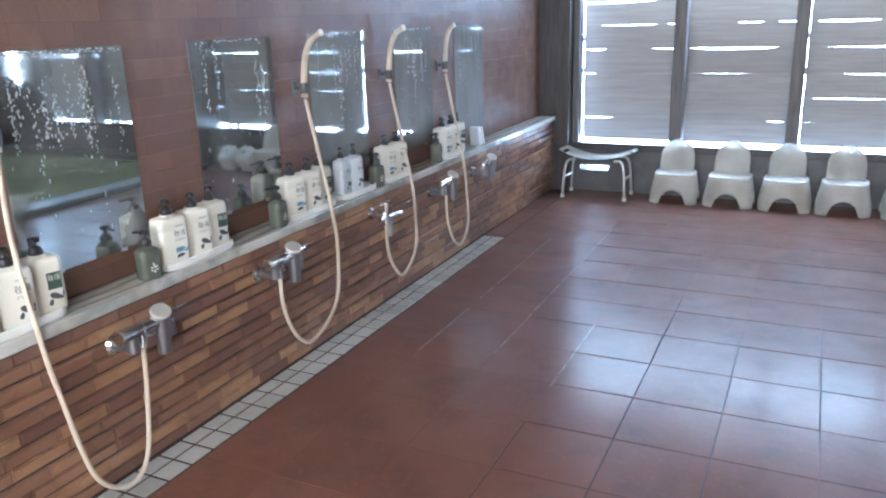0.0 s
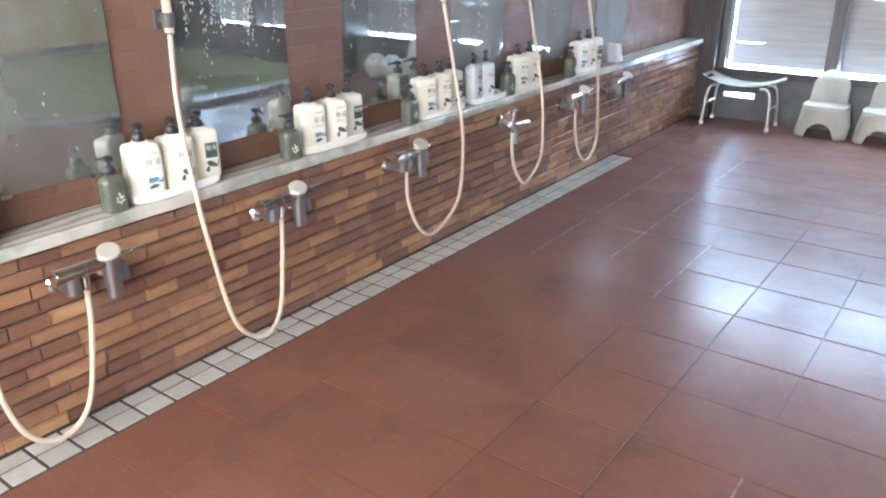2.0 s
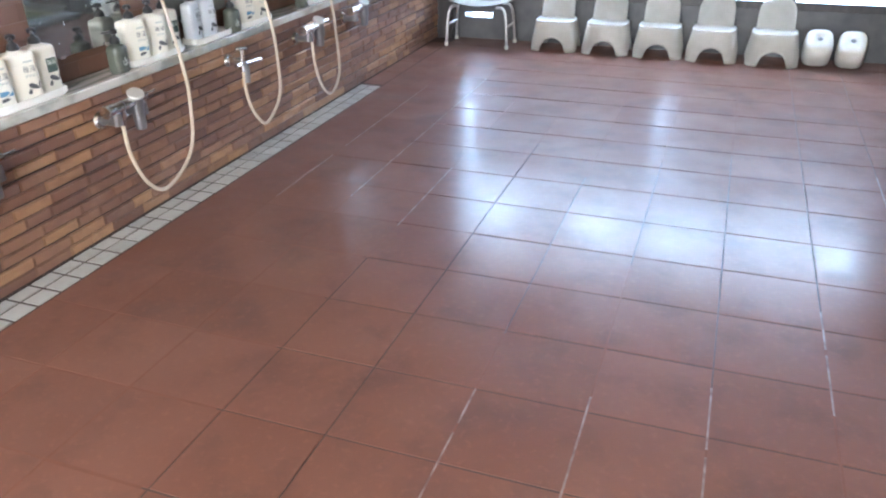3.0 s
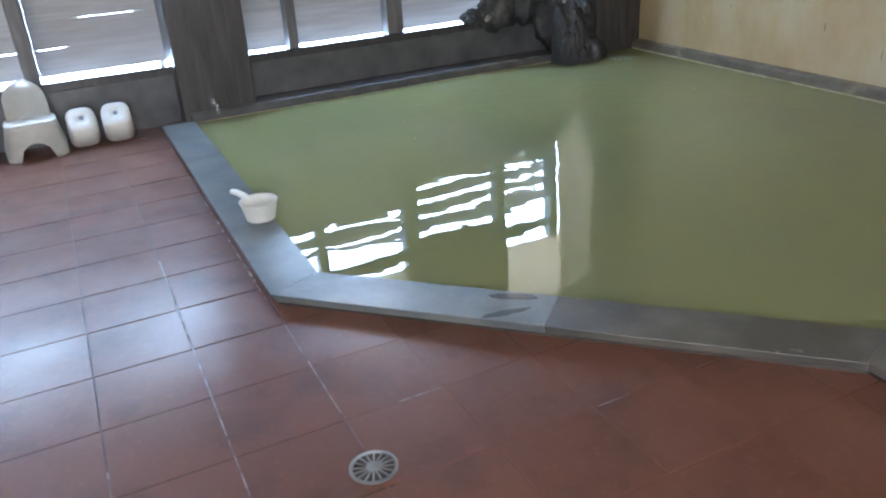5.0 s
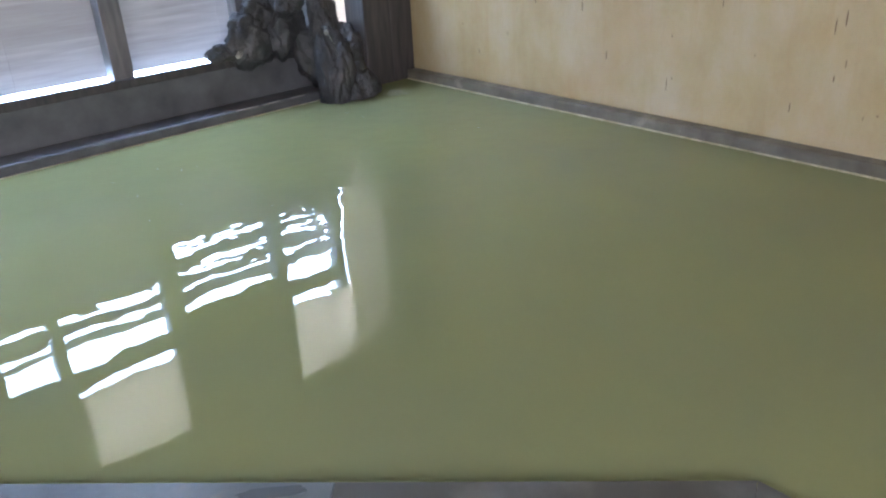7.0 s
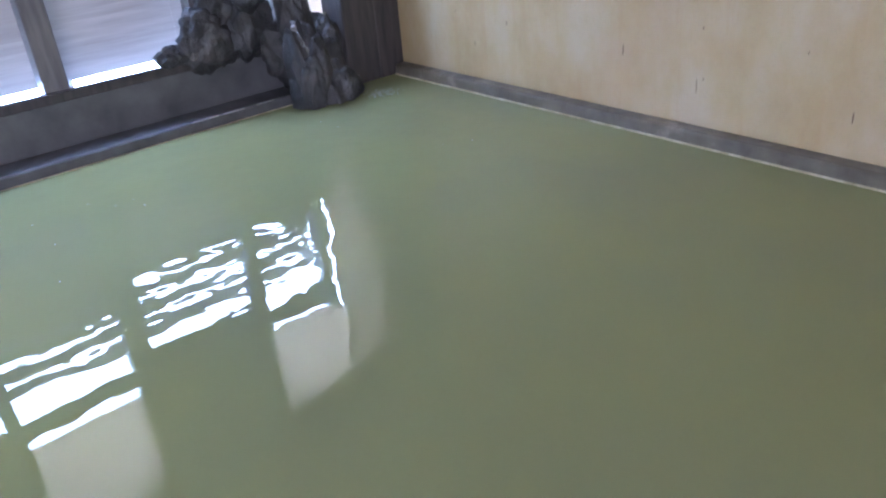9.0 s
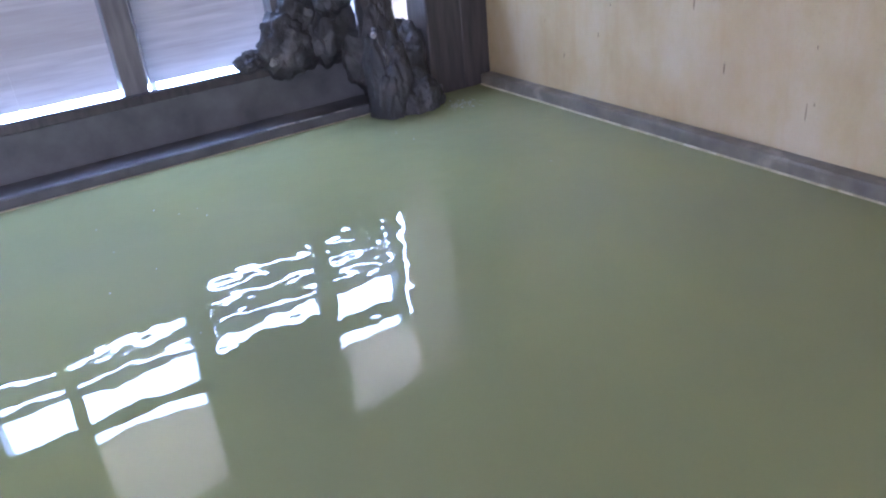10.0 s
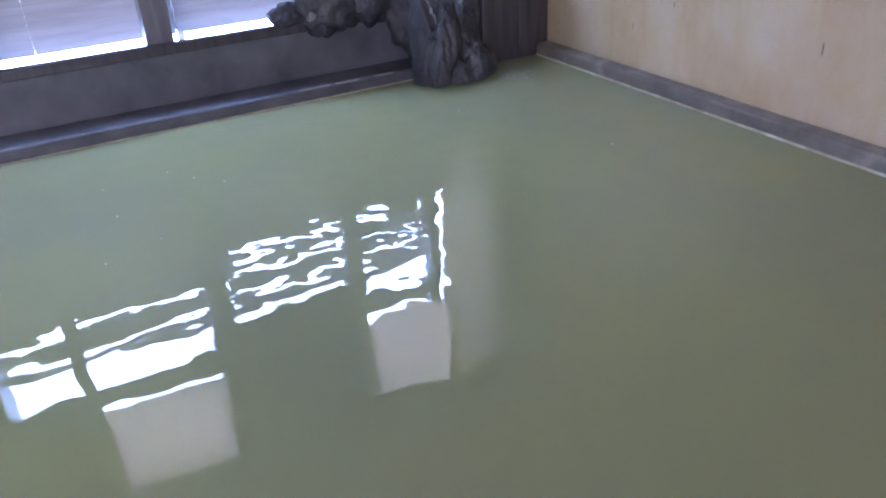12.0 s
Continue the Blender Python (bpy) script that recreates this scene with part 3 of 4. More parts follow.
# how the board edges of the fence before the wash room have worn: for each run, from the lowest gap upwards
WORN = (
    (((0.0, 0.34, 0.011, 0.15),), (), ((0.0, 0.14, 0.012, 0.3), (0.6, 1.0, 0.004, 0.6)), ((0.02, 0.22, 0.014, 0.3), (0.62, 1.0, 0.006, 0.9)), ((0.14, 0.72, 0.006, 0.6), (0.78, 1.0, 0.005, 0.6)), ((0.0, 0.7, 0.016, 0.1),), ()),
    (((0.72, 0.90, 0.008, 0.85),), (), ((0.0, 0.62, 0.007, 0.6), (0.85, 0.9, 0.003, 0.5)), ((0.0, 0.80, 0.015, 0.5),), ((0.42, 0.66, 0.007, 0.6), (0.76, 0.93, 0.008, 0.8)), ((0.2, 0.9, 0.008, 0.5),), ()),
    (((0.0, 0.12, 0.004, 0.4), (0.7, 0.95, 0.009, 0.6)), ((0.0, 0.8, 0.006, 0.4),), ((0.18, 1.0, 0.013, 0.7),), ((0.1, 1.0, 0.008, 0.8),), ((0.05, 0.56, 0.013, 0.3),), ((0.0, 0.5, 0.014, 0.2),), ()),
    (((0.0, 0.3, 0.007, 0.2),), ((0.3, 0.9, 0.005, 0.4),), ((0.0, 0.5, 0.012, 0.4),), ((0.4, 1.0, 0.011, 0.5),), ((0.0, 0.8, 0.010, 0.3),), ((0.1, 0.9, 0.012, 0.6),), ()),
    (((0.1, 0.6, 0.006, 0.5),), (), ((0.0, 0.9, 0.008, 0.4),), ((0.0, 0.6, 0.012, 0.5),), ((0.2, 0.7, 0.009, 0.3),), ((0.0, 0.8, 0.012, 0.6),), ()),
)


def fence(x0, x1, gaps, z0, z1, slit, battens, first_run=0, lowest_gap=1.0):
    f = thing("board_fence", "weathered horizontal board fence close outside the window", "fence", "board fence panels")
    levels = [z0] + [g for g in gaps] + [z1]
    rng = random.Random(int(x0 * 100) + 3)
    runs = max(1, round((x1 - x0) / 0.8))
    step = (x1 - x0) / runs
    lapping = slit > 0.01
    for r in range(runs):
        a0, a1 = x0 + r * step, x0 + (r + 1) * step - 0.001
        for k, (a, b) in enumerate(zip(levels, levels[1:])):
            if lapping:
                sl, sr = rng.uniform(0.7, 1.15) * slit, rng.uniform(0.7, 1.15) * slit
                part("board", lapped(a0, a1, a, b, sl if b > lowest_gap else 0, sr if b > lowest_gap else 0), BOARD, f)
            else:
                part("board", worn_board(a0, a1, a, b, WORN[(first_run + r) % len(WORN)][k]), BOARD, f)
    near = 4.858 if lapping else 4.822
    for zr in (0.93, 1.187):
        part("rail", box(x0 - 0.03, x1 + 0.03, near, near + 0.022, zr - 0.022, zr + 0.022, 0.002), BOARD, f)
    for xm in battens:
        part("batten", box(xm - 0.018, xm + 0.018, 4.88, 4.91, -0.35, z1 + 0.0, 0.003), BOARD, f)
    return f


G = (0.547, 0.73, 0.913, 1.105, 1.293, 1.476)
fence(-0.952, 0.715, G, 0.368, 1.64, 0.007, (-0.2, 0.67))
fence(0.745, 2.44, G, 0.368, 1.64, 0.007, (1.57, 2.40), 2)
fence(2.445, 2.80, G, 0.368, 1.64, 0.007, (2.5, 2.74), 4)
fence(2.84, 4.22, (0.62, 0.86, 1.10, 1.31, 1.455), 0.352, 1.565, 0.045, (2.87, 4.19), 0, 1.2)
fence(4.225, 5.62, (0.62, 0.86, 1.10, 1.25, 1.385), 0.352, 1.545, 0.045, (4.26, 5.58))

# marble ledge over the low wall
structure("marble_ledge", box(X_UPPER - 0.004, -1.055, Y_BACK, 4.36, 0.569, 0.606, 0.004), MARBLE, "veined marble shelf above the brick tiles, stained at the edge", "shelf")


# ---- wash stations ----
def mirror(y0, y1, drops, streaks, seed):
    steamed = y0 > 1.0
    m = thing("mirror", "frameless wall mirror clouded with steam and limescale" if steamed else "frameless wall mirror spotted with limescale and steam", "mirror", "wash station mirrors")
    part("mirror_glass", box(X_UPPER + 0.001, X_UPPER + 0.006, y0, y1, 0.70, 1.352, 0.001, seg=1), STEAMED if steamed else MIRROR, m)
    part("mirror_clip", box(X_UPPER + 0.0005, X_UPPER + 0.010, y0 + 0.1, y0 + 0.13, 0.695, 0.708), CHROME, m)
    part("mirror_clip", box(X_UPPER + 0.0005, X_UPPER + 0.010, y1 - 0.13, y1 - 0.1, 0.695, 0.708), CHROME, m)
    rng = random.Random(seed)
    bm = bmesh.new()
    for k in range(drops):
        y = rng.uniform(y0 + 0.02, y1 - 0.02)
        z = 0.72 + 0.62 * rng.random() ** 0.7
        h = rng.uniform(0.004, 0.011)
        w = rng.uniform(0.002, 0.004)
        if rng.random() < 0.22:
            h *= 2.6
        mm = Matrix.Translation((X_UPPER + 0.0065, y, z)) @ Matrix.Diagonal((0.0010, w * 0.6, h * 0.4, 1))
        bmesh.ops.create_icosphere(bm, subdivisions=1, radius=1, matrix=mm)
    for k in range(streaks):
        yc, zt = rng.uniform(y0 + 0.04, y1 - 0.04), rng.uniform(1.20, 1.345)
        run = rng.randrange(8, 30)
        for q in range(run):
            mm = Matrix.Translation((X_UPPER + 0.0062, yc + rng.gauss(0, 0.006), zt - 0.0095 * q * rng.uniform(0.85, 1.15))) @ Matrix.Diagonal((0.0009, rng.uniform(0.0012, 0.0046), rng.uniform(0.002, 0.0075), 1))
            bmesh.ops.create_icosphere(bm, subdivisions=1, radius=1, matrix=mm)
    # scale along the top edge, where the water runs off last
    for k in range(streaks * 5):
        mm = Matrix.Translation((X_UPPER + 0.0062, rng.uniform(y0 + 0.01, y1 - 0.01), 1.348 - abs(rng.gauss(0, 0.007)))) @ Matrix.Diagonal((0.0009, rng.uniform(0.003, 0.009), rng.uniform(0.0015, 0.004), 1))
        bmesh.ops.create_icosphere(bm, subdivisions=1, radius=1, matrix=mm)
    sp = part("limescale", bm, DROPS, m, "dried white water spots")
    sp["kind"] = "stuff"
    return m


for k, (y0, y1) in enumerate(((-2.55, -2.03), (-1.80, -1.28), (-1.05, -0.553), (-0.33, 0.146), (0.44, 0.912), (1.17, 1.635), (1.94, 2.385), (2.70, 3.15))):
    mirror(y0, y1, (14, 14, 18, 34, 26, 34, 48, 30)[k], (2, 2, 4, 15, 5, 9, 12, 6)[k], 40 + k)


def shower(path_pts, holder_y, lean=1.0):
    b = thing("shower_holder", "small dark wall bracket for a hand shower", "bracket", "shower brackets")
    part("plate", box(X_UPPER + 0.0005, X_UPPER + 0.012, holder_y - 0.016, holder_y + 0.016, 1.10, 1.16, 0.003), IRON, b)
    part("arm", cyl((X_UPPER + 0.01, holder_y, 1.135), (X_UPPER + 0.045, holder_y, 1.135), 0.010), IRON, b)
    part("cup", cyl((X_UPPER + 0.055, holder_y, 1.11), (X_UPPER + 0.055, holder_y, 1.155), 0.018, 0.021, bev=0.002), IRON, b)
    s = thing("hand_shower", "cream plastic hand shower on a long cream hose", "shower", "hand showers")
    hx = X_UPPER + 0.055
    fwd = 1.0 if lean > 0 else 0.3
    head = part("shower_head", tube([(hx, holder_y, 1.095), (hx + 0.003, holder_y + 0.001 * lean, 1.17), (hx + 0.010, holder_y + 0.010 * lean, 1.255), (hx + 0.026 * fwd, holder_y + 0.032 * lean, 1.322), (hx + 0.056 * fwd, holder_y + 0.068 * lean, 1.358)], (0.0145, 0.0115), 16), HOSE, s, "curved cream shower head", True)
    tip = Vector((hx + 0.056 * fwd, holder_y + 0.068 * lean, 1.358))
    part("spray_face", cyl(tip - Vector((0.004 * fwd, 0.004 * lean, 0.003)), tip + Vector((0.007 * fwd, 0.008 * lean, 0.002)), 0.0150, 0.0135, 20, bev=0.003), PLASTIC, head, "perforated spray face")
    part("neck_ring", cyl((hx, holder_y, 1.088), (hx, holder_y, 1.104), 0.0135, bev=0.002), CHROME, head, "chrome swivel ring")
    pts = path_pts + [(hx, holder_y, 1.10)]
    part("hose", tube(pts, 0.0078, 10, 10), HOSE, s, "cream rubber hose", True)
    part("hose_collar", cyl((pts[0][0], pts[0][1], pts[0][2] - 0.02), (pts[0][0], pts[0][1], pts[0][2] + 0.02), 0.011, bev=0.002), CHROME, s)


def hose_line(y0, yb, zb, y1, yh):
    """From the tap's outlet down into a loop and up past the shelf's edge to the bracket."""
    s = 1 if y1 > yb else -1
    return [(-1.0, y0, 0.46), (-1.0, y0 + 0.01 * s, 0.31), (-0.99, yb - (yb - y0) * 0.62, zb + 0.055), (-0.985, yb, zb),
            (-0.99, yb + (y1 - yb) * 0.66, zb + 0.10), (-1.02, y1 - 0.012 * s, 0.42), (-1.042, y1, 0.60), (-1.10, (y1 + yh) / 2 + 0.01 * s, 0.86)]


shower(hose_line(-0.855, -1.03, 0.035, -1.17, -1.13), -1.13, -1.1)
shower(hose_line(-0.115, -0.262, 0.035, -0.425, -0.375), -0.375, -1.1)
shower(hose_line(0.59, 0.765, 0.115, 1.05, 1.05), 1.05)
shower(hose_line(1.44, 1.575, 0.15, 1.80, 1.79), 1.79)
shower(hose_line(2.13, 2.29, 0.11, 2.47, 2.46), 2.46, 0.3)


def faucet(y, z=0.505, hose=True):
    f = thing("mixer_tap", "tarnished chrome wall mixer tap with a round knob", "tap", "wash station taps")
    x = -0.995
    part("bar", cyl((x, y - 0.125, z), (x, y + 0.03, z), 0.022, bev=0.003), CHROME, f, smooth=False)
    part("thermostat_knob", cyl((x, y - 0.155, z), (x, y - 0.115, z), 0.024, 0.022, bev=0.003), CHROME, f)
    part("collar", cyl((x, y - 0.075, z), (x, y - 0.063, z), 0.022, bev=0.002), DULL, f)
    part("spout", cyl((x + 0.006, y + 0.012, z + 0.026), (x + 0.006, y + 0.012, z - 0.115), 0.029, 0.021, bev=0.006), DULL, f, "dark tarnished spout")
    part("push_knob", cyl((x + 0.008, y + 0.011, z + 0.026), (x + 0.013, y + 0.009, z + 0.036), 0.034, 0.033, bev=0.004), KNOB_SHEEN, f, "chrome push knob, its highlight put into a pale colour")
    part("lever", cyl((x, y + 0.03, z + 0.008), (x, y + 0.082, z + 0.008), 0.013, 0.011, bev=0.002), CHROME, f)
    part("lever_rod", cyl((x, y + 0.08, z + 0.010), (x, y + 0.132, z + 0.012), 0.0045, n=10), CHROME, f)
    part("outlet", cyl((x - 0.002, y - 0.065, z - 0.008), (x - 0.002, y - 0.065, z - 0.05), 0.013, bev=0.002), CHROME, f)
    for dy in (-0.105, 0.045):
        elbow = part("wall_union", cyl((x, y + dy, z - 0.012), (x, y + dy, z - 0.066), 0.019, 0.021, bev=0.005), DULL, f, "tarnished elbow")
        part("union_pipe", cyl((X_WASH + 0.010, y + dy, z - 0.052), (x - 0.004, y + dy, z - 0.052), 0.016), DULL, elbow)
        part("escutcheon", cyl((X_WASH + 0.0005, y + dy, z - 0.052), (X_WASH + 0.014, y + dy, z - 0.052), 0.037, 0.026, bev=0.002), CHROME, f)
    part("bar_end", cyl((x, y - 0.158, z), (x, y - 0.150, z), 0.0265, bev=0.003), CHROME, f)
    return f


for y in (-0.79, -0.05, 0.665, 2.19, 2.78):
    faucet(y, 0.505 if y < 0.5 else 0.515)


def cross_tap(y, z=0.49):
    f = thing("cross_handle_tap", "old chrome tap with a cross handle", "tap", "wash station taps")
    x = -0.995
    part("body", cyl((X_WASH, y, z), (x, y, z), 0.02, bev=0.003), CHROME, f)
    part("bar", cyl((x, y - 0.06, z - 0.005), (x, y + 0.15, z - 0.02), 0.012, bev=0.002), CHROME, f)
    part("stem", cyl((x, y, z), (x, y, z + 0.06), 0.011), CHROME, f)
    for a in (0, 45, 90, 135):
        d = Vector((math.cos(radians(a)), math.sin(radians(a)), 0)) * 0.03
        c0 = Vector((x, y, z + 0.062))
        part("handle_arm", cyl(c0 - d, c0 + d, 0.006, n=10), CHROME, f)
    part("spout", tube([(x, y, z), (x + 0.03, y - 0.02, z - 0.03), (x + 0.04, y - 0.04, z - 0.09)], 0.013, 12, 6), DULL, f)
    part("escutcheon", cyl((X_WASH + 0.0005, y, z), (X_WASH + 0.012, y, z), 0.034, 0.026, bev=0.002), CHROME, f)


cross_tap(1.44)


def pump(parent, cx, cy, z, turn, s=1.0):
    d = Vector((math.cos(turn), math.sin(turn), 0))
    p = part("pump", lathe([(0.0205 * s, z), (0.0205 * s, z + 0.010), (0.0165 * s, z + 0.020), (0.008 * s, z + 0.026), (0.006 * s, z + 0.034), (0.016 * s, z + 0.037), (0.016 * s, z + 0.05), (0.006 * s, z + 0.054)], 16, cx, cy), BLACK, parent, "black pump top")
    c0 = Vector((cx, cy, z + 0.044))
    part("nozzle", cyl(c0, c0 + d * 0.045 * s - Vector((0, 0, 0.006)), 0.006 * s, 0.004 * s, 10), BLACK, p)


GLYPH_ONE = ((0, 0.85, 0.42, 0.97), (0.16, 0, 0.27, 1), (0, 0.55, 0.42, 0.66), (0, 0.22, 0.12, 0.5), (0.5, 0.2, 0.6, 0.8), (0.66, 0.1, 0.76, 0.95), (0.84, 0.3, 0.95, 0.75), (0.5, 0, 0.95, 0.1))
GLYPH_TWO = ((0.02, 0.8, 0.16, 0.95), (0, 0.45, 0.14, 0.6), (0.04, 0, 0.16, 0.3), (0.34, 0.86, 0.9, 0.96), (0.34, 0.56, 0.9, 0.66), (0.34, 0.56, 0.44, 0.96), (0.82, 0.56, 0.92, 0.96), (0.26, 0.36, 0.98, 0.46), (0.44, 0.02, 0.54, 0.36), (0.66, 0, 0.76, 0.36), (0.86, 0, 0.96, 0.36))


def strokes(bm, glyph, y0, z0, w, h, x0, x1):
    for a, b, c_, d in glyph:
        box(x0, x1, y0 + a * w, y0 + c_ * w, z0 + b * h, z0 + d * h, bm=bm)


def leaf_shape(cy, cz, length, width, turn, n=18):
    pts = []
    for k in range(n):
        t = 2 * math.pi * k / n
        u, v = length * math.cos(t), width * math.sin(t) * (1 - 0.35 * math.cos(t))
        pts.append((cy + u * math.cos(turn) - v * math.sin(turn), cz + u * math.sin(turn) + v * math.cos(turn)))
    return pts


def bottle(x, y, z, turn, ink, mat_=None, s=1.0, block=False):
    b = thing("shampoo_bottle", "pale grey pump bottle" if mat_ else "white pump bottle with a blue leaf print" if ink is BLUE else "white pump bottle with a dark green label block" if block else "white pump bottle with a dark leaf print", "bottle", "wash bottles", at=(x, y, z, 0, 0, turn))
    body = lathe([(0.90, 0), (0.985, 0.004), (1.0, 0.012), (1.0, 0.1195), (0.985, 0.121), (0.985, 0.1225), (1.0, 0.124), (0.995, 0.146), (0.965, 0.155), (0.88, 0.161), (0.62, 0.1645), (0.40, 0.166), (0.40, 0.172)], 40, 0, 0, 0.034 * s, 0.055 * s, 6.5)
    part("bottle_body", body, mat_ or BOTTLE, b, smooth=True)
    pump(b, 0, 0, 0.1715, radians(-35), s)
    x0, x1 = 0.0332 * s, 0.0349 * s
    if block:
        lab = part("label_block", box(x0, x1, 0.004, 0.044, 0.068, 0.118), LEAFGREEN, b, "dark green printed block")
        bm = bmesh.new()
        strokes(bm, GLYPH_ONE, 0.008, 0.094, 0.015, 0.018, x1 - 0.0002, x1 + 0.0006)
        strokes(bm, GLYPH_TWO, 0.026, 0.094, 0.015, 0.018, x1 - 0.0002, x1 + 0.0006)
        part("label_print", bm, PALE, lab, "pale printed characters too small to read")
    else:
        bm = bmesh.new()
        strokes(bm, GLYPH_ONE, 0.000, 0.096, 0.019, 0.022, x0, x1)
        strokes(bm, GLYPH_TWO, 0.023, 0.096, 0.019, 0.022, x0, x1)
        lab = part("label_print", bm, TEXT, b, "dark printed characters")
        bm = bmesh.new()
        for k in range(9):
            box(x0, x1, 0.002 + 0.0044 * k, 0.0046 + 0.0044 * k, 0.078 + 0.003 * (k % 3), 0.089 - 0.002 * (k % 2), bm=bm)
        part("small_print", bm, FAINT, lab, "faint line of small print")
        part("maker_mark", box(x0, x1, 0.004, 0.036, 0.130, 0.136), FAINT, b, "faint pale print")
    if ink is BLUE:
        part("label_leaf", prism([(0.0, 0.041), (0.0, 0.058), (0.028, 0.058), (0.036, 0.050), (0.020, 0.042)], "x", x0, x1), BLUE, b, "blue printed leaf")
        part("label_leaf", prism([(0.025, 0.040), (0.040, 0.049), (0.046, 0.056), (0.046, 0.040)], "x", x0, x1), BLUE, b, "blue printed leaf")
        part("label_leaf", prism([(0.0, 0.022), (0.003, 0.033), (0.020, 0.037), (0.034, 0.030), (0.020, 0.024)], "x", x0, x1), INK, b, "grey printed leaf")
    else:
        part("label_leaf", prism(leaf_shape(0.024, 0.046, 0.020, 0.0085, -0.45), "x", x0, x1), INK, b, "dark printed leaf")
        part("label_leaf", prism(leaf_shape(0.007, 0.031, 0.010, 0.006, 1.2), "x", x0, x1), INK, b, "dark printed leaf")
        part("label_leaf", prism([(0.044, 0.035), (0.046, 0.062), (0.041, 0.052)], "x", x0, x1), INK, b, "dark printed leaf")
    return b


def green_bottle(x, y, z, turn=0):
    b = thing("green_bottle", "olive green pump bottle with a pale sprig print", "bottle", "green soap bottles", at=(x, y, z, 0, 0, turn))
    part("bottle_body", lathe([(0.88, 0), (0.97, 0.004), (1, 0.012), (1, 0.080), (0.975, 0.092), (0.90, 0.101), (0.66, 0.107), (0.46, 0.110), (0.46, 0.116)], 32, 0, 0, 0.032, 0.0375, 3.4), GREEN, b, smooth=True)
    pump(b, 0, 0, 0.115, radians(200), 1.0)
    sprig = part("label_print", prism(leaf_shape(0.003, 0.050, 0.0025, 0.011, 0.2), "x", 0.0312, 0.0328), PALE, b, "pale printed sprig")
    for dy, dz, tn in ((-0.007, 0.044, 2.4), (0.011, 0.046, 0.7), (-0.006, 0.034, 2.8), (0.012, 0.035, 0.3), (0.003, 0.030, 1.5)):
        part("leaf_print", prism(leaf_shape(dy, dz, 0.0055, 0.0022, tn), "x", 0.0312, 0.0327), PALE, sprig)


def tray(y0, y1):
    t = thing("bottle_tray", "white plastic tray that holds the pump bottles", "tray", "bottle trays")
    ym, hw = (y0 + y1) / 2, (y1 - y0) / 2
    part("tray_body", lathe([(0.94, 0.6062), (1.0, 0.612), (1.0, 0.630), (0.97, 0.634), (0.95, 0.622)], 40, -1.122, ym, 0.052, hw, 4.5), PLASTIC, t)


LEDGE = 0.6062
rng = random.Random(5)
for y0, y1 in ((-1.36, -1.02), (-0.615, -0.285), (0.10, 0.455), (0.80, 1.155), (1.60, 1.89), (2.28, 2.60)):
    tray(y0, y1)
    z = LEDGE + 0.0165
    bottle(-1.116, y0 + 0.065, z, rng.uniform(-18, -12), BLUE)
    bottle(-1.114, y0 + 0.182, z, rng.uniform(-20, -13), INK)
    if y1 - y0 > 0.3:
        bottle(-1.130, y0 + 0.29, z, rng.uniform(-16, -8), INK, block=True)
    green_bottle(-1.10, y0 - 0.055, LEDGE, rng.uniform(-20, 20))
tray(1.22, 1.52)
bottle(-1.125, 1.27, LEDGE + 0.0165, 8, PALE, SILVER, 0.8)
bottle(-1.12, 1.37, LEDGE + 0.0165, -12, PALE, SILVER, 0.8)
plate = thing("notice_stand", "small tilted pale plastic stand", "stand")
bm = prism([(2.84, 0.6062), (2.90, 0.6062), (2.86, 0.72), (2.82, 0.72)], "x", -1.15, -1.09)
part("stand_body", bm, SILVER, plate)
part("stand_face", prism([(2.902, 0.610), (2.908, 0.610), (2.868, 0.722), (2.862, 0.722)], "x", -1.16, -1.08), PLASTIC, plate)


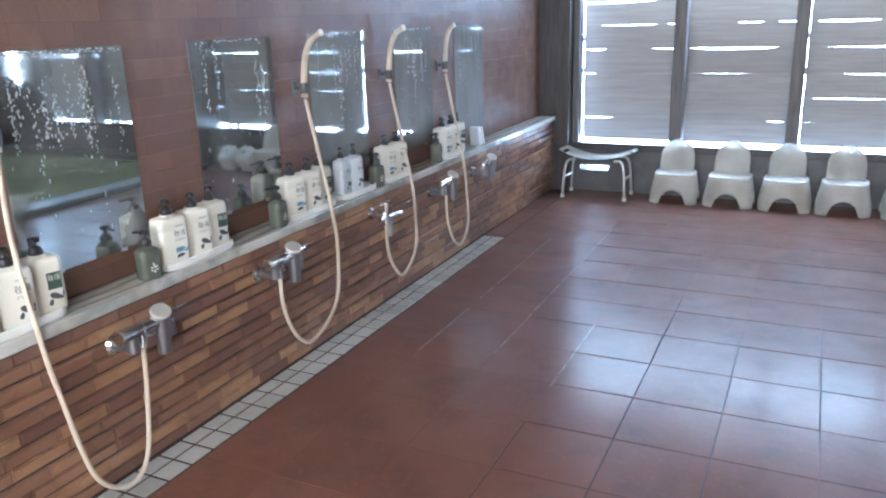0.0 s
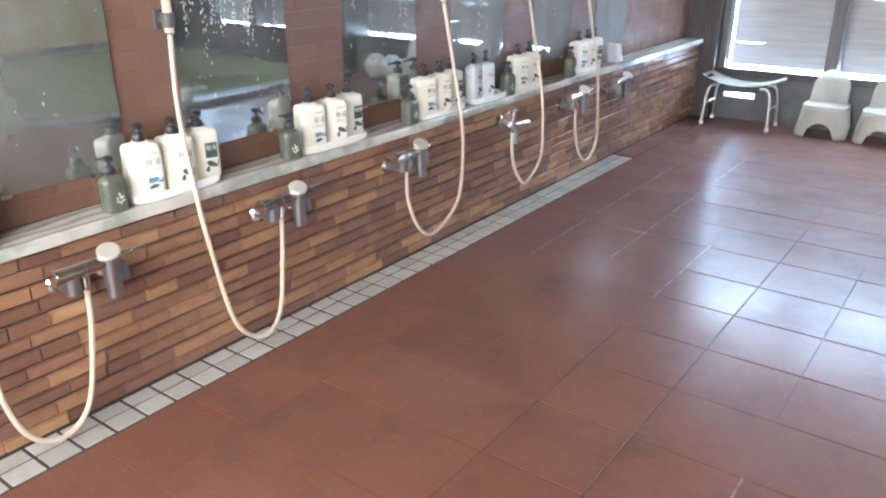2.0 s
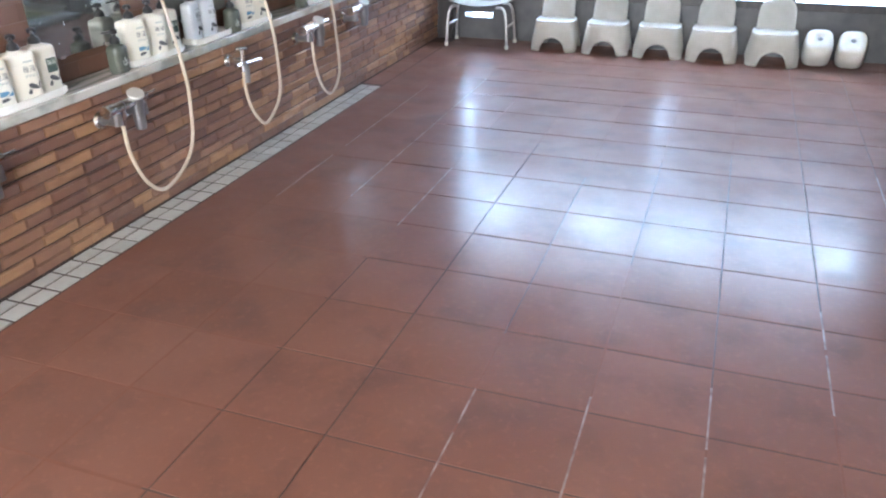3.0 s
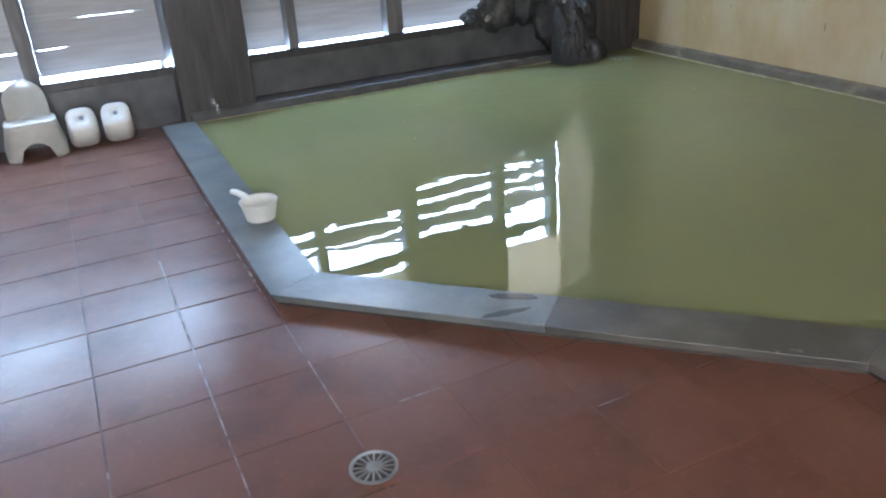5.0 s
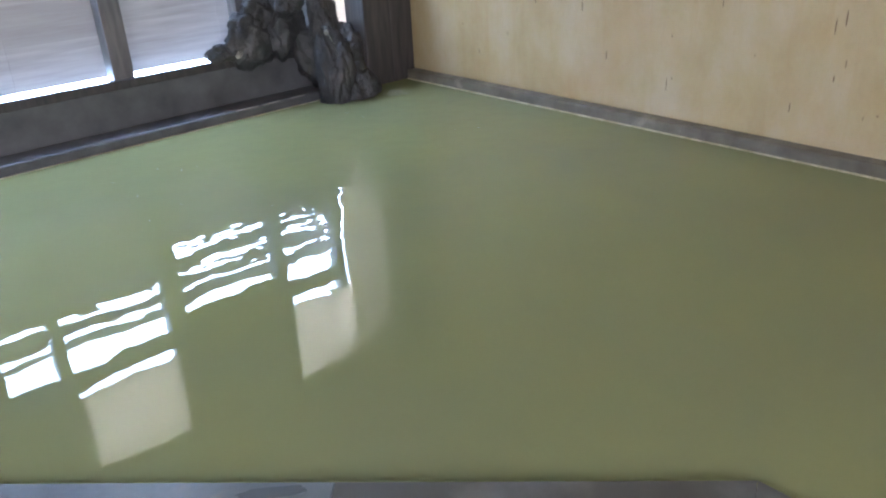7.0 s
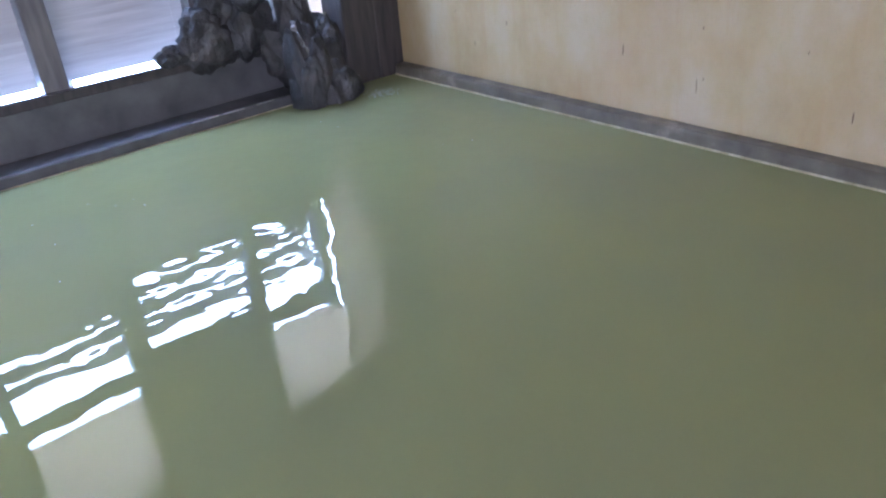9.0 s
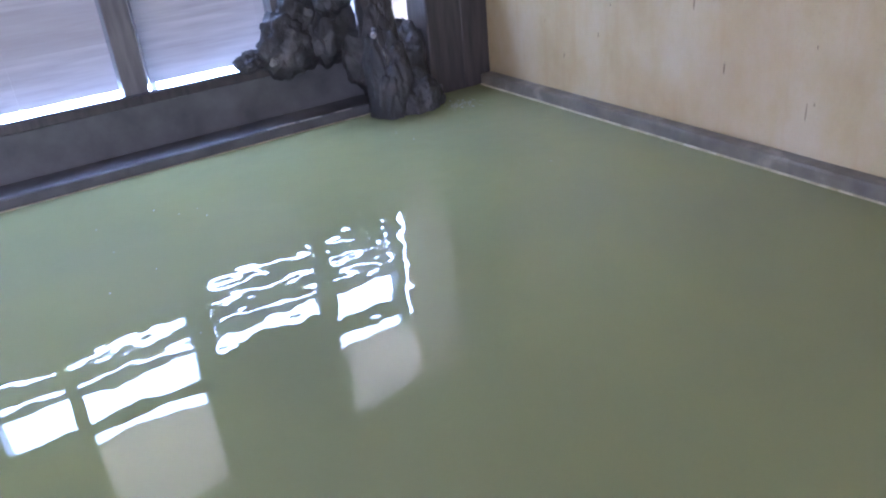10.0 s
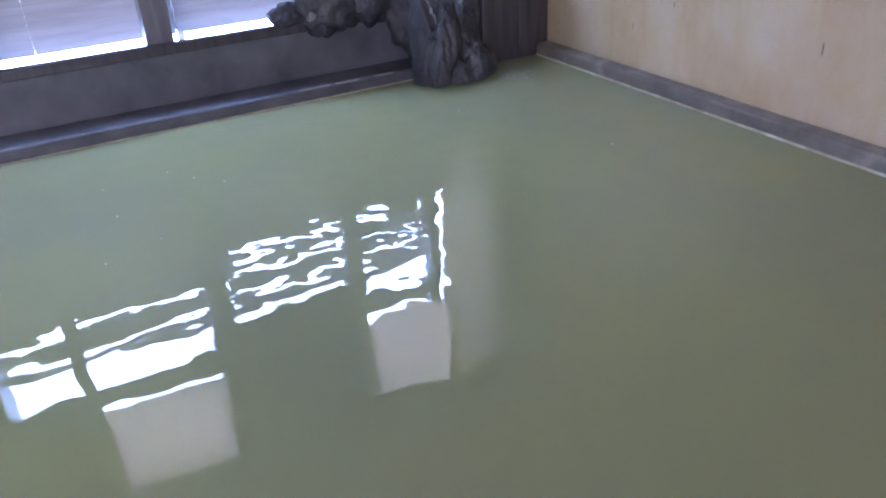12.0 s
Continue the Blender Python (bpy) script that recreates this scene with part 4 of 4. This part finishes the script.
# ---- seats along the window wall ----
def arch_stool(x, y, turn):
    s = thing("bath_stool", "white plastic bath stool with a rounded low backrest", "stool", "bath stools under the window", at=(x, y, 0, 0, 0, turn))
    # legs and apron: a tapered ring with an arch at front and back
    bm = bmesh.new()
    n = 48
    rows = []
    for j in range(7):
        z = 0.215 * j / 6
        f = 1 - 0.17 * (z / 0.215)
        row = []
        for k in range(n):
            a = 2 * math.pi * k / n
            ca, sa = math.cos(a), math.sin(a)
            q = (abs(ca) ** 4 + abs(sa) ** 4) ** -0.25
            px, py = 0.178 * f * q * ca, 0.150 * f * q * sa
            lift = 0.0
            lim = 0.098
            if abs(px) < lim and abs(py) > 0.1:
                lift = 0.105 * math.sqrt(max(0, 1 - (px / lim) ** 2))
            elif abs(py) < 0.075 and abs(px) > 0.1:
                lift = 0.07 * math.sqrt(max(0, 1 - (py / 0.075) ** 2))
            row.append(bm.verts.new((px, py, lift + (0.215 - lift) * j / 6)))
        rows.append(row)
    for a, b in zip(rows, rows[1:]):
        for k in range(n):
            bm.faces.new((a[k], a[(k + 1) % n], b[(k + 1) % n], b[k]))
    bmesh.ops.solidify(bm, geom=bm.faces[:], thickness=0.008)
    part("apron", bm, PLASTIC, s, smooth=True)
    part("seat", lathe([(0.80, 0.200), (0.99, 0.204), (1.01, 0.212), (0.99, 0.221), (0.90, 0.223), (0.5, 0.216), (0.05, 0.214)], 40, 0, 0, 0.150, 0.126, 4), PLASTIC, s, smooth=True)
    # rounded backrest, leaning a little back, with a bulge
    bm = bmesh.new()
    cols, rws = 18, 14
    grid = []
    for j in range(rws + 1):
        v = j / rws
        z = 0.19 + 0.26 * v
        half = 0.128 * (1 - 0.06 * v) * (math.sqrt(max(0.0, 1 - max(0, (v - 0.52) / 0.48) ** 2.2)) if v < 1 else 0.12)
        half = max(half, 0.03)
        grid.append([bm.verts.new((half * (2 * i / cols - 1), 0.085 + 0.055 * v - 0.06 * (2 * i / cols - 1) ** 2 * (1 - 0.5 * v), z)) for i in range(cols + 1)])
    for a, b in zip(grid, grid[1:]):
        for i in range(cols):
            bm.faces.new((a[i], a[i + 1], b[i + 1], b[i]))
    bmesh.ops.solidify(bm, geom=bm.faces[:], thickness=0.014)
    part("backrest", bm, PLASTIC, s, smooth=True)
    return s


for x, y, r in ((-0.075, 4.262, 0.5), (0.318, 4.257, -1.5), (0.698, 4.250, 1.0), (1.076, 4.245, -0.5), (1.48, 4.235, 1.5)):
    arch_stool(x, y, r)


def small_stool(x, y, turn, tilt):
    s = thing("small_stool", "small white plastic stool with a hole, tipped against the wall", "stool", "small tipped stools", at=(x, y, 0.184, tilt, 0, turn))
    bm = lathe([(0.93, -0.15), (1.0, -0.145), (0.97, -0.02), (0.9, 0.0), (0.8, 0.012), (0.16, 0.012), (0.16, -0.004)], 36, 0, 0, 0.092, 0.105, 3.4)
    part("stool_body", bm, PLASTIC, s, smooth=True)
    # dark disc over the finger hole takes the place of its shade
    part("hole_shade_disc", cyl((0, 0.0, 0.0125), (0, 0.0, 0.0135), 0.016), DULL, s, "dark disc standing in for the shade in the finger hole")
    return s


small_stool(1.77, 4.19, 3, 38)
small_stool(1.975, 4.185, -4, 38)

# shower chair
ch = thing("shower_chair", "white plastic shower chair with a dished seat on metal legs", "chair")
bm = bmesh.new()
cols, rws = 20, 8
grid = []
for j in range(rws + 1):
    v = 2 * j / rws - 1
    row = []
    for i in range(cols + 1):
        u = 2 * i / cols - 1
        wdt = 0.30 * (1 - 0.10 * abs(v) ** 4)
        dpt = 0.135 * (1 - 0.12 * abs(u) ** 6)
        row.append(bm.verts.new((-0.67 + wdt * u, 4.225 + dpt * v, 0.312 + 0.062 * abs(u) ** 2.2 - 0.006 * (1 - v * v))))
    grid.append(row)
for j in range(rws):
    for i in range(cols):
        if i in (1, 18) and 2 <= j <= 5:
            continue
        bm.faces.new((grid[j][i], grid[j][i + 1], grid[j + 1][i + 1], grid[j + 1][i]))
bmesh.ops.solidify(bm, geom=bm.faces[:], thickness=0.022)
part("seat", bm, PLASTIC, ch, "dished white seat with grip holes", True)
for sy in (-1, 1):
    yy = 4.225 + 0.10 * sy
    for sx in (-1, 1):
        part("leg", tube([(-0.67 + sx * 0.15, yy, 0.302), (-0.67 + sx * 0.205, yy, 0.294), (-0.67 + sx * 0.232, yy + 0.01 * sy, 0.22), (-0.67 + sx * 0.245, yy + 0.025 * sy, 0.02)], 0.0105, 12, 6), ALU, ch, smooth=True)
        part("rubber_foot", cyl((-0.67 + sx * 0.2455, yy + 0.0255 * sy, 0.0), (-0.67 + sx * 0.245, yy + 0.025 * sy, 0.028), 0.015, bev=0.002), PLASTIC, ch)
for sx in (-1, 1):
    part("crossbar", cyl((-0.67 + sx * 0.236, 4.14, 0.16), (-0.67 + sx * 0.236, 4.31, 0.16), 0.008), ALU, ch)

# ---- at the pool ----
sc = thing("water_scoop", "white plastic water scoop with a handle on the pool rim", "scoop", at=(2.398, 2.19, Z_RIM + 0.0005, 0, 0, 112))
part("bowl", lathe([(0.062, 0), (0.066, 0.004), (0.084, 0.084), (0.088, 0.088), (0.086, 0.092), (0.080, 0.086), (0.060, 0.008), (0.02, 0.006)], 32), PLASTIC, sc, smooth=True)
part("handle", tube([(0.078, 0, 0.078), (0.12, 0, 0.088), (0.17, 0, 0.092), (0.205, 0, 0.088)], (0.017, 0.013), 12, 6), PLASTIC, sc, smooth=True)

dr = thing("floor_drain", "round metal floor drain grate", "drain", at=(2.236, 0.407, 0))
part("ring", lathe([(0.056, 0.0005), (0.066, 0.0005), (0.066, 0.005), (0.058, 0.006), (0.056, 0.0005)], 40), GRATE, dr)
part("well", cyl((0, 0, 0.0006), (0, 0, 0.0016), 0.056), WELL, dr)
for k in range(16):
    a = 2 * math.pi * k / 16
    d = Vector((math.cos(a), math.sin(a), 0))
    part("grate_bar", cyl(d * 0.018 + Vector((0, 0, 0.003)), d * 0.056 + Vector((0, 0, 0.003)), 0.003, n=6), GRATE, dr)
part("grate_hub", cyl((0, 0, 0.001), (0, 0, 0.006), 0.02, bev=0.001), GRATE, dr)

tp = thing("pool_tap", "small pale pipe stub at the foot of the pillar", "pipe")
part("pipe", tube([(2.60, 4.178, 0.16), (2.60, 4.13, 0.162), (2.602, 4.10, 0.155), (2.604, 4.098, 0.10)], 0.011, 10, 5), CHROME, tp)
part("flange", cyl((2.60, 4.239, 0.16), (2.60, 4.17, 0.16), 0.013), CHROME, tp)


def rock(name, x, y, z, rx, ry, rz, seed, material, label, group="rocks of the spring"):
    bm = bmesh.new()
    bmesh.ops.create_icosphere(bm, subdivisions=5, radius=1)
    for v in bm.verts:
        p = v.co.copy()
        n1 = noise.noise(p * 1.1 + Vector((seed, 0, 0)))
        n2 = noise.noise(p * 3.1 + Vector((0, seed, 0)))
        n3 = noise.noise(p * 7.5 + Vector((0, 0, seed)))
        q = p * (1 + 0.34 * n1 + 0.19 * n2 - 0.16 * abs(n3) + 0.03 * noise.noise(p * 19 + Vector((seed, seed, 0))))
        v.co = Vector((x + q.x * rx, y + q.y * ry, z + q.z * rz))
    ob = part(name, bm, material, smooth=True)
    return tagged(ob, label, "rock", group)


for k, (x, y, z, a, b, c_) in enumerate(((4.72, 4.41, 0.435, 0.095, 0.06, 0.068), (4.955, 4.41, 0.50, 0.19, 0.08, 0.19), (5.20, 4.39, 0.55, 0.15, 0.09, 0.23), (5.46, 4.34, 0.32, 0.18, 0.15, 0.25), (5.64, 4.32, 0.20, 0.18, 0.17, 0.30), (5.40, 4.08, 0.16, 0.13, 0.13, 0.36), (5.58, 4.06, 0.06, 0.14, 0.12, 0.19), (5.24, 4.33, 0.74, 0.12, 0.11, 0.15), (5.69, 4.37, 0.40, 0.06, 0.07, 0.10), (5.06, 4.42, 0.66, 0.15, 0.08, 0.16), (5.47, 4.27, 0.50, 0.115, 0.09, 0.30))):
    rock("rock", x, y, z, a, b, c_, 3.7 * k + 1.3, ROCK, "rough dark wet rock piled beside the spring spout")
rock("rock", 4.83, 4.37, 0.42, 0.024, 0.026, 0.03, 9.1, PALEROCK, "pale rounded stone on the rock pile")
sp = thing("spring_spout", "small mineral-crusted spring spout running among the rocks", "spout")
part("pipe", tube([(5.36, 4.12, 0.535), (5.32, 4.03, 0.546), (5.276, 3.955, 0.538)], 0.013, 12, 5), ROCK, sp)
part("lip", cyl((5.280, 3.962, 0.540), (5.268, 3.944, 0.532), 0.017, 0.015, bev=0.003), PALEROCK, sp, "pale crusted lip")
part("water_jet", tube([(5.272, 3.948, 0.534), (5.286, 3.93, 0.50), (5.308, 3.918, 0.44), (5.325, 3.915, 0.36)], (0.0034, 0.002), 10, 8), RUNNEL, sp, "thin falling runnel of water", True)

# thin water films on the rim, foam below the spout
def puddle(x, y, z, rx, ry, turn, seed, parent_label, film):
    bm = bmesh.new()
    ring = []
    for k in range(40):
        a = 2 * math.pi * k / 40
        r = 1 + 0.42 * noise.noise(Vector((math.cos(a) * 1.4 + seed, math.sin(a) * 1.4, 0))) + 0.2 * noise.noise(Vector((math.cos(a) * 4, math.sin(a) * 4 + seed, 0)))
        p = Vector((rx * r * math.cos(a), ry * r * math.sin(a), 0))
        p.rotate(Euler((0, 0, radians(turn))))
        ring.append((x + p.x, y + p.y))
    bm = prism(ring, "z", z - 0.001, z + 0.0016)
    tagged(part("puddle", bm, film), parent_label, "puddle", "puddles", "structure")


puddle(2.98, 0.93, Z_RIM, 0.10, 0.020, -36, 3.0, "water film on the slate pool rim", FILMSTONE)
puddle(2.90, 0.845, Z_RIM, 0.075, 0.016, -12, 4.0, "narrow water film on the slate pool rim", FILMSTONE)
rng = random.Random(21)
bm = bmesh.new()
for k in range(220):
    x, y = 5.79 + rng.gauss(0, 0.06), 3.92 + rng.gauss(0, 0.045)
    if y < 4.17 and x < 6.1:
        bmesh.ops.create_icosphere(bm, subdivisions=1, radius=rng.uniform(0.001, 0.0028), matrix=Matrix.Translation((x, y, Z_WATER)))
for k in range(14):
    bmesh.ops.create_icosphere(bm, subdivisions=1, radius=rng.uniform(0.002, 0.004), matrix=Matrix.Translation((rng.uniform(3.2, 5.6), rng.uniform(2.4, 4.0), Z_WATER)))
tagged(part("foam", bm, DROPS), "small white bubbles afloat below the spout", "foam", kind="stuff")

# rusty drips on the plaster
rng = random.Random(11)
for k in range(64):
    y, z = rng.uniform(0.3, 3.95), rng.uniform(0.26, 1.35)
    h, w = rng.uniform(0.005, 0.02) if k % 3 else rng.uniform(0.02, 0.045), rng.uniform(0.0018, 0.0045)
    bm = bmesh.new()
    bmesh.ops.create_icosphere(bm, subdivisions=2, radius=1, matrix=Matrix.Translation((X_EAST, y, z)) @ Matrix.Diagonal((0.0016, w, h, 1)))
    ob = part("drip_stain", bm, STAIN)
    tagged(ob, "dark rusty drip on the plaster wall", "stain", "drip stains", "structure")


# ---- pieces of walls and floor ----
def tile_mesh(name, w, d, h, material, bev):
    bm = box(-w / 2, w / 2, -d / 2, d / 2, -h, 0)
    top = [e for e in bm.edges if all(v.co.z > -1e-6 for v in e.verts)]
    bmesh.ops.bevel(bm, geom=top, offset=bev, segments=1, affect="EDGES")
    me = bpy.data.meshes.new(name)
    bm.to_mesh(me)
    bm.free()
    me.materials.append(material)
    return me


def piece(name, me, parent, m):
    ob = new(name, me)
    ob.parent = parent
    ob.matrix_basis = m
    return ob


rng = random.Random(2)
full = tile_mesh("floor_tile", T - 0.005, T - 0.0065, 0.012, TILE, 0.0008)
edge = tile_mesh("floor_tile_cut", 0.279, T - 0.0065, 0.012, TILE, 0.0008)
for j in range(-11, 14):
    for i in range(-3, 12):
        cx, cy = (i + 0.5) * T, (j + 0.5) * T
        if (cx > 2.65 and cy > 1.5) or (cx > 2.6 and cx + cy > 4.45) or (cx > 3.7 and cy > -9):
            continue
        if i == -3:
            cx = -0.7825
        elif cy < Y_BACK:
            continue
        piece("tile", edge if i == -3 else full, floor_ob, pose(cx, cy, rng.uniform(-0.0008, 0.0006), rng.uniform(-0.12, 0.12), rng.uniform(-0.12, 0.12)))

fill = tile_mesh("floor_tile_strip", 0.14, T - 0.006, 0.012, TILE, 0.0018)
for j in range(9, 13):
    piece("tile", fill, floor_ob, pose(-1.006, (j + 0.5) * T + 0.02, 0))
# grout lies flush in the worn strip by the wash wall, along the rim and in some of the long joints
def grout_along(x, a, b):
    part("grout", box(x - 0.0046, x + 0.0046, a, b, -0.006, -0.0007), GROUT, floor_ob)


def grout_across(y, a, b):
    part("grout", box(a, b, y - 0.0056, y + 0.0056, -0.006, -0.0005), GROUT, floor_ob)


for x, spans in ((-0.64, ((-3.5, 4.4),)), (-0.32, ((-3.5, 4.4),)), (0.0, ((-3.5, -0.7), (0.64, 4.4))), (0.32, ((2.1, 4.4),)), (0.64, ((-3.5, 0.3), (1.7, 4.4))),
                 (0.96, ((-3.5, 0.9), (2.0, 4.4))), (1.28, ((-3.5, 0.2), (2.2, 4.4))), (1.60, ((-3.5, 0.7),)), (1.92, ((-3.5, 0.05),)),
                 (2.24, ((-3.5, 0.5),)), (2.56, ((-3.5, 1.0),)), (2.88, ((-3.5, 0.7),)), (3.20, ((-3.5, 0.4),)), (3.52, ((-3.5, 0.05),))):
    for a, b in spans:
        grout_along(x, a, b)
# the open long joints are nearly full
for i in range(2, 8):
    part("grout", box(i * T - 0.0022, i * T + 0.0022, -3.5, 4.4 if i < 7 else 1.3, -0.0058, -0.0016), DAMPGROUT, floor_ob)
for j in range(-10, 13):
    y = j * T
    grout_across(y, -0.92, -0.02 if y < 1.5 else -0.34)
    if y < 1.3:
        grout_across(y, 2.26, min(3.63, 3.60 - y) if y > 0 else 3.63)
# pale lime in some of the joints
lime = tagged(thing("lime_joints", "broken white lime lines in the floor joints", "lime"), kind="structure")
for x, spans in ((-0.32, ((1.15, 1.9), (1.93, 2.45), (2.5, 3.25))), (-0.64, ((1.05, 1.6), (1.75, 2.95))), (0.0, ((0.93, 1.62),)), (0.64, ((-0.5, -0.2), (-0.16, 0.0))), (0.96, ((-0.4, 0.07),)), (1.28, ((-0.3, -0.08), (-0.05, 0.22))),
                 (1.60, ((0.2, 0.5), (0.53, 0.76))), (1.92, ((0.1, 0.72), (0.75, 1.35), (1.4, 2.1))), (2.24, ((0.68, 1.0), (1.05, 1.34)))):
    for a, b in spans:
        part("lime_line", box(x - 0.0030, x + 0.0030, a, b, -0.006, -0.0003), LIMEJOINT, lime)
for y, a, b in ((0.64, 2.41, 2.55), (0.32, 2.90, 3.01)):
    part("lime_line", box(a, b, y - 0.003, y + 0.003, -0.006, -0.0003), LIMEJOINT, lime)
spot = random.Random(31)
y = 1.5
while y < 2.75:
    n = spot.uniform(0.02, 0.07)
    part("lime_line", box(2.226, 2.226 + spot.uniform(0.006, 0.011), y, y + n, -0.004, 0.0022, 0.0008), LIMEJOINT, lime)
    y += n + spot.uniform(0.02, 0.11)
part("lime_line", box(3.648, 3.653, -0.24, -0.03, -0.004, 0.0018, 0.0006), LIMEJOINT, lime)

# gutter tiles at the foot of the wash wall
gut = tagged(thing("gutter", "two rows of small pale tiles along the wash wall", "gutter"), kind="structure")
part("gutter_bed", box(-1.081, -0.926, -2.66, 2.9, -0.02, -0.0035), MORTAR, gut)
g1 = tile_mesh("gutter_tile", 0.074, 0.0925, 0.010, GUTTER, 0.0015)
g2 = tile_mesh("gutter_tile_narrow", 0.058, 0.0925, 0.010, GUTTER, 0.0015)
y = -2.6
while y < 2.86:
    piece("tile", g1, gut, pose(-0.970, y, 0.001 + rng.uniform(-0.001, 0.001), 0, rng.uniform(-0.4, 0.4)))
    piece("tile", g2, gut, pose(-1.045, y, 0.001 + rng.uniform(-0.001, 0.001)))
    y += 0.104


# stacked brick tiles of the low wall
def brick_mesh(length, depth):
    bm = box(-depth, depth, -length / 2, length / 2, -0.0198, 0.0198)
    es = [e for e in bm.edges if all(v.co.x > 0 for v in e.verts)]
    bmesh.ops.bevel(bm, geom=es, offset=0.0045, segments=2, affect="EDGES")
    return bm


lengths = (0.115, 0.172, 0.182, 0.188)
meshes = []
for L in lengths:
    bm = brick_mesh(L, 0.012)
    me = bpy.data.meshes.new("brick")
    bm.to_mesh(me)
    bm.free()
    me.materials.append(BRICK)
    meshes.append(me)
rest_v, rest_f = [], []
count = 0
for row in range(12):
    z = 0.0238 + 0.0472 * row
    y = -3.5 + rng.uniform(0, 0.15)
    proud = 0.0045 if row % 2 else -0.002
    while y < 4.3:
        k = rng.randrange(4)
        L = lengths[k]
        yc = y + L / 2
        dx = proud + rng.uniform(-0.002, 0.002)
        if -1.35 < yc < 1.9 and count < 300:
            piece("brick", meshes[k], wash, pose(X_WASH - 0.012 + dx, yc, z, rng.uniform(-0.3, 0.3)))
            count += 1
        else:
            x1, h = X_WASH + dx, 0.0198
            s = len(rest_v)
            b_ = 0.004
            rest_v += [(X_WASH - 0.02, y, z - h), (X_WASH - 0.02, y + L, z - h), (X_WASH - 0.02, y + L, z + h), (X_WASH - 0.02, y, z + h),
                       (x1 - b_, y, z - h), (x1 - b_, y + L, z - h), (x1 - b_, y + L, z + h), (x1 - b_, y, z + h),
                       (x1, y + b_, z - h + b_), (x1, y + L - b_, z - h + b_), (x1, y + L - b_, z + h - b_), (x1, y + b_, z + h - b_)]
            for a in (0, 4):
                for q in range(4):
                    rest_f.append((s + a + q, s + a + (q + 1) % 4, s + a + 4 + (q + 1) % 4, s + a + 4 + q))
            rest_f.append((s + 8, s + 9, s + 10, s + 11))
        y += L + 0.003


def raw(name, verts, faces, material, parent):
    me = bpy.data.meshes.new(name)
    me.from_pydata(verts, [], faces)
    me.materials.append(material)
    ob = new(name, me)
    ob.parent = parent
    ob["kind"] = "stuff"
    return ob


raw("bricks", rest_v, rest_f, BRICK_FAR, wash)

# thin courses of the upper wall
up_v, up_f = [], []
row = 0
z = 0.609
while z < Z_CEIL - 0.06:
    y = Y_BACK + (0.0 if row % 2 else 0.11)
    while y < 4.35:
        L = min(0.216, 4.36 - y)
        x1 = X_UPPER + rng.uniform(-0.0006, 0.0)
        s = len(up_v)
        up_v += [(X_UPPER - 0.014, y, z), (X_UPPER - 0.014, y + L, z), (X_UPPER - 0.014, y + L, z + 0.062), (X_UPPER - 0.014, y, z + 0.062), (x1, y, z), (x1, y + L, z), (x1, y + L, z + 0.062), (x1, y, z + 0.062)]
        for q in range(4):
            up_f.append((s + q, s + (q + 1) % 4, s + 4 + (q + 1) % 4, s + 4 + q))
        up_f.append((s + 4, s + 5, s + 6, s + 7))
        y += L + 0.0009
    z += 0.0629
    row += 1
upper = structure("wall_upper", box(X_UPPER - 0.013, X_UPPER - 0.0125, Y_BACK, 4.36, 0.607, 0.609), MORTAR, "red-brown brick wall behind the mirrors", "wall")
raw("bricks", up_v, up_f, UPPER, upper)
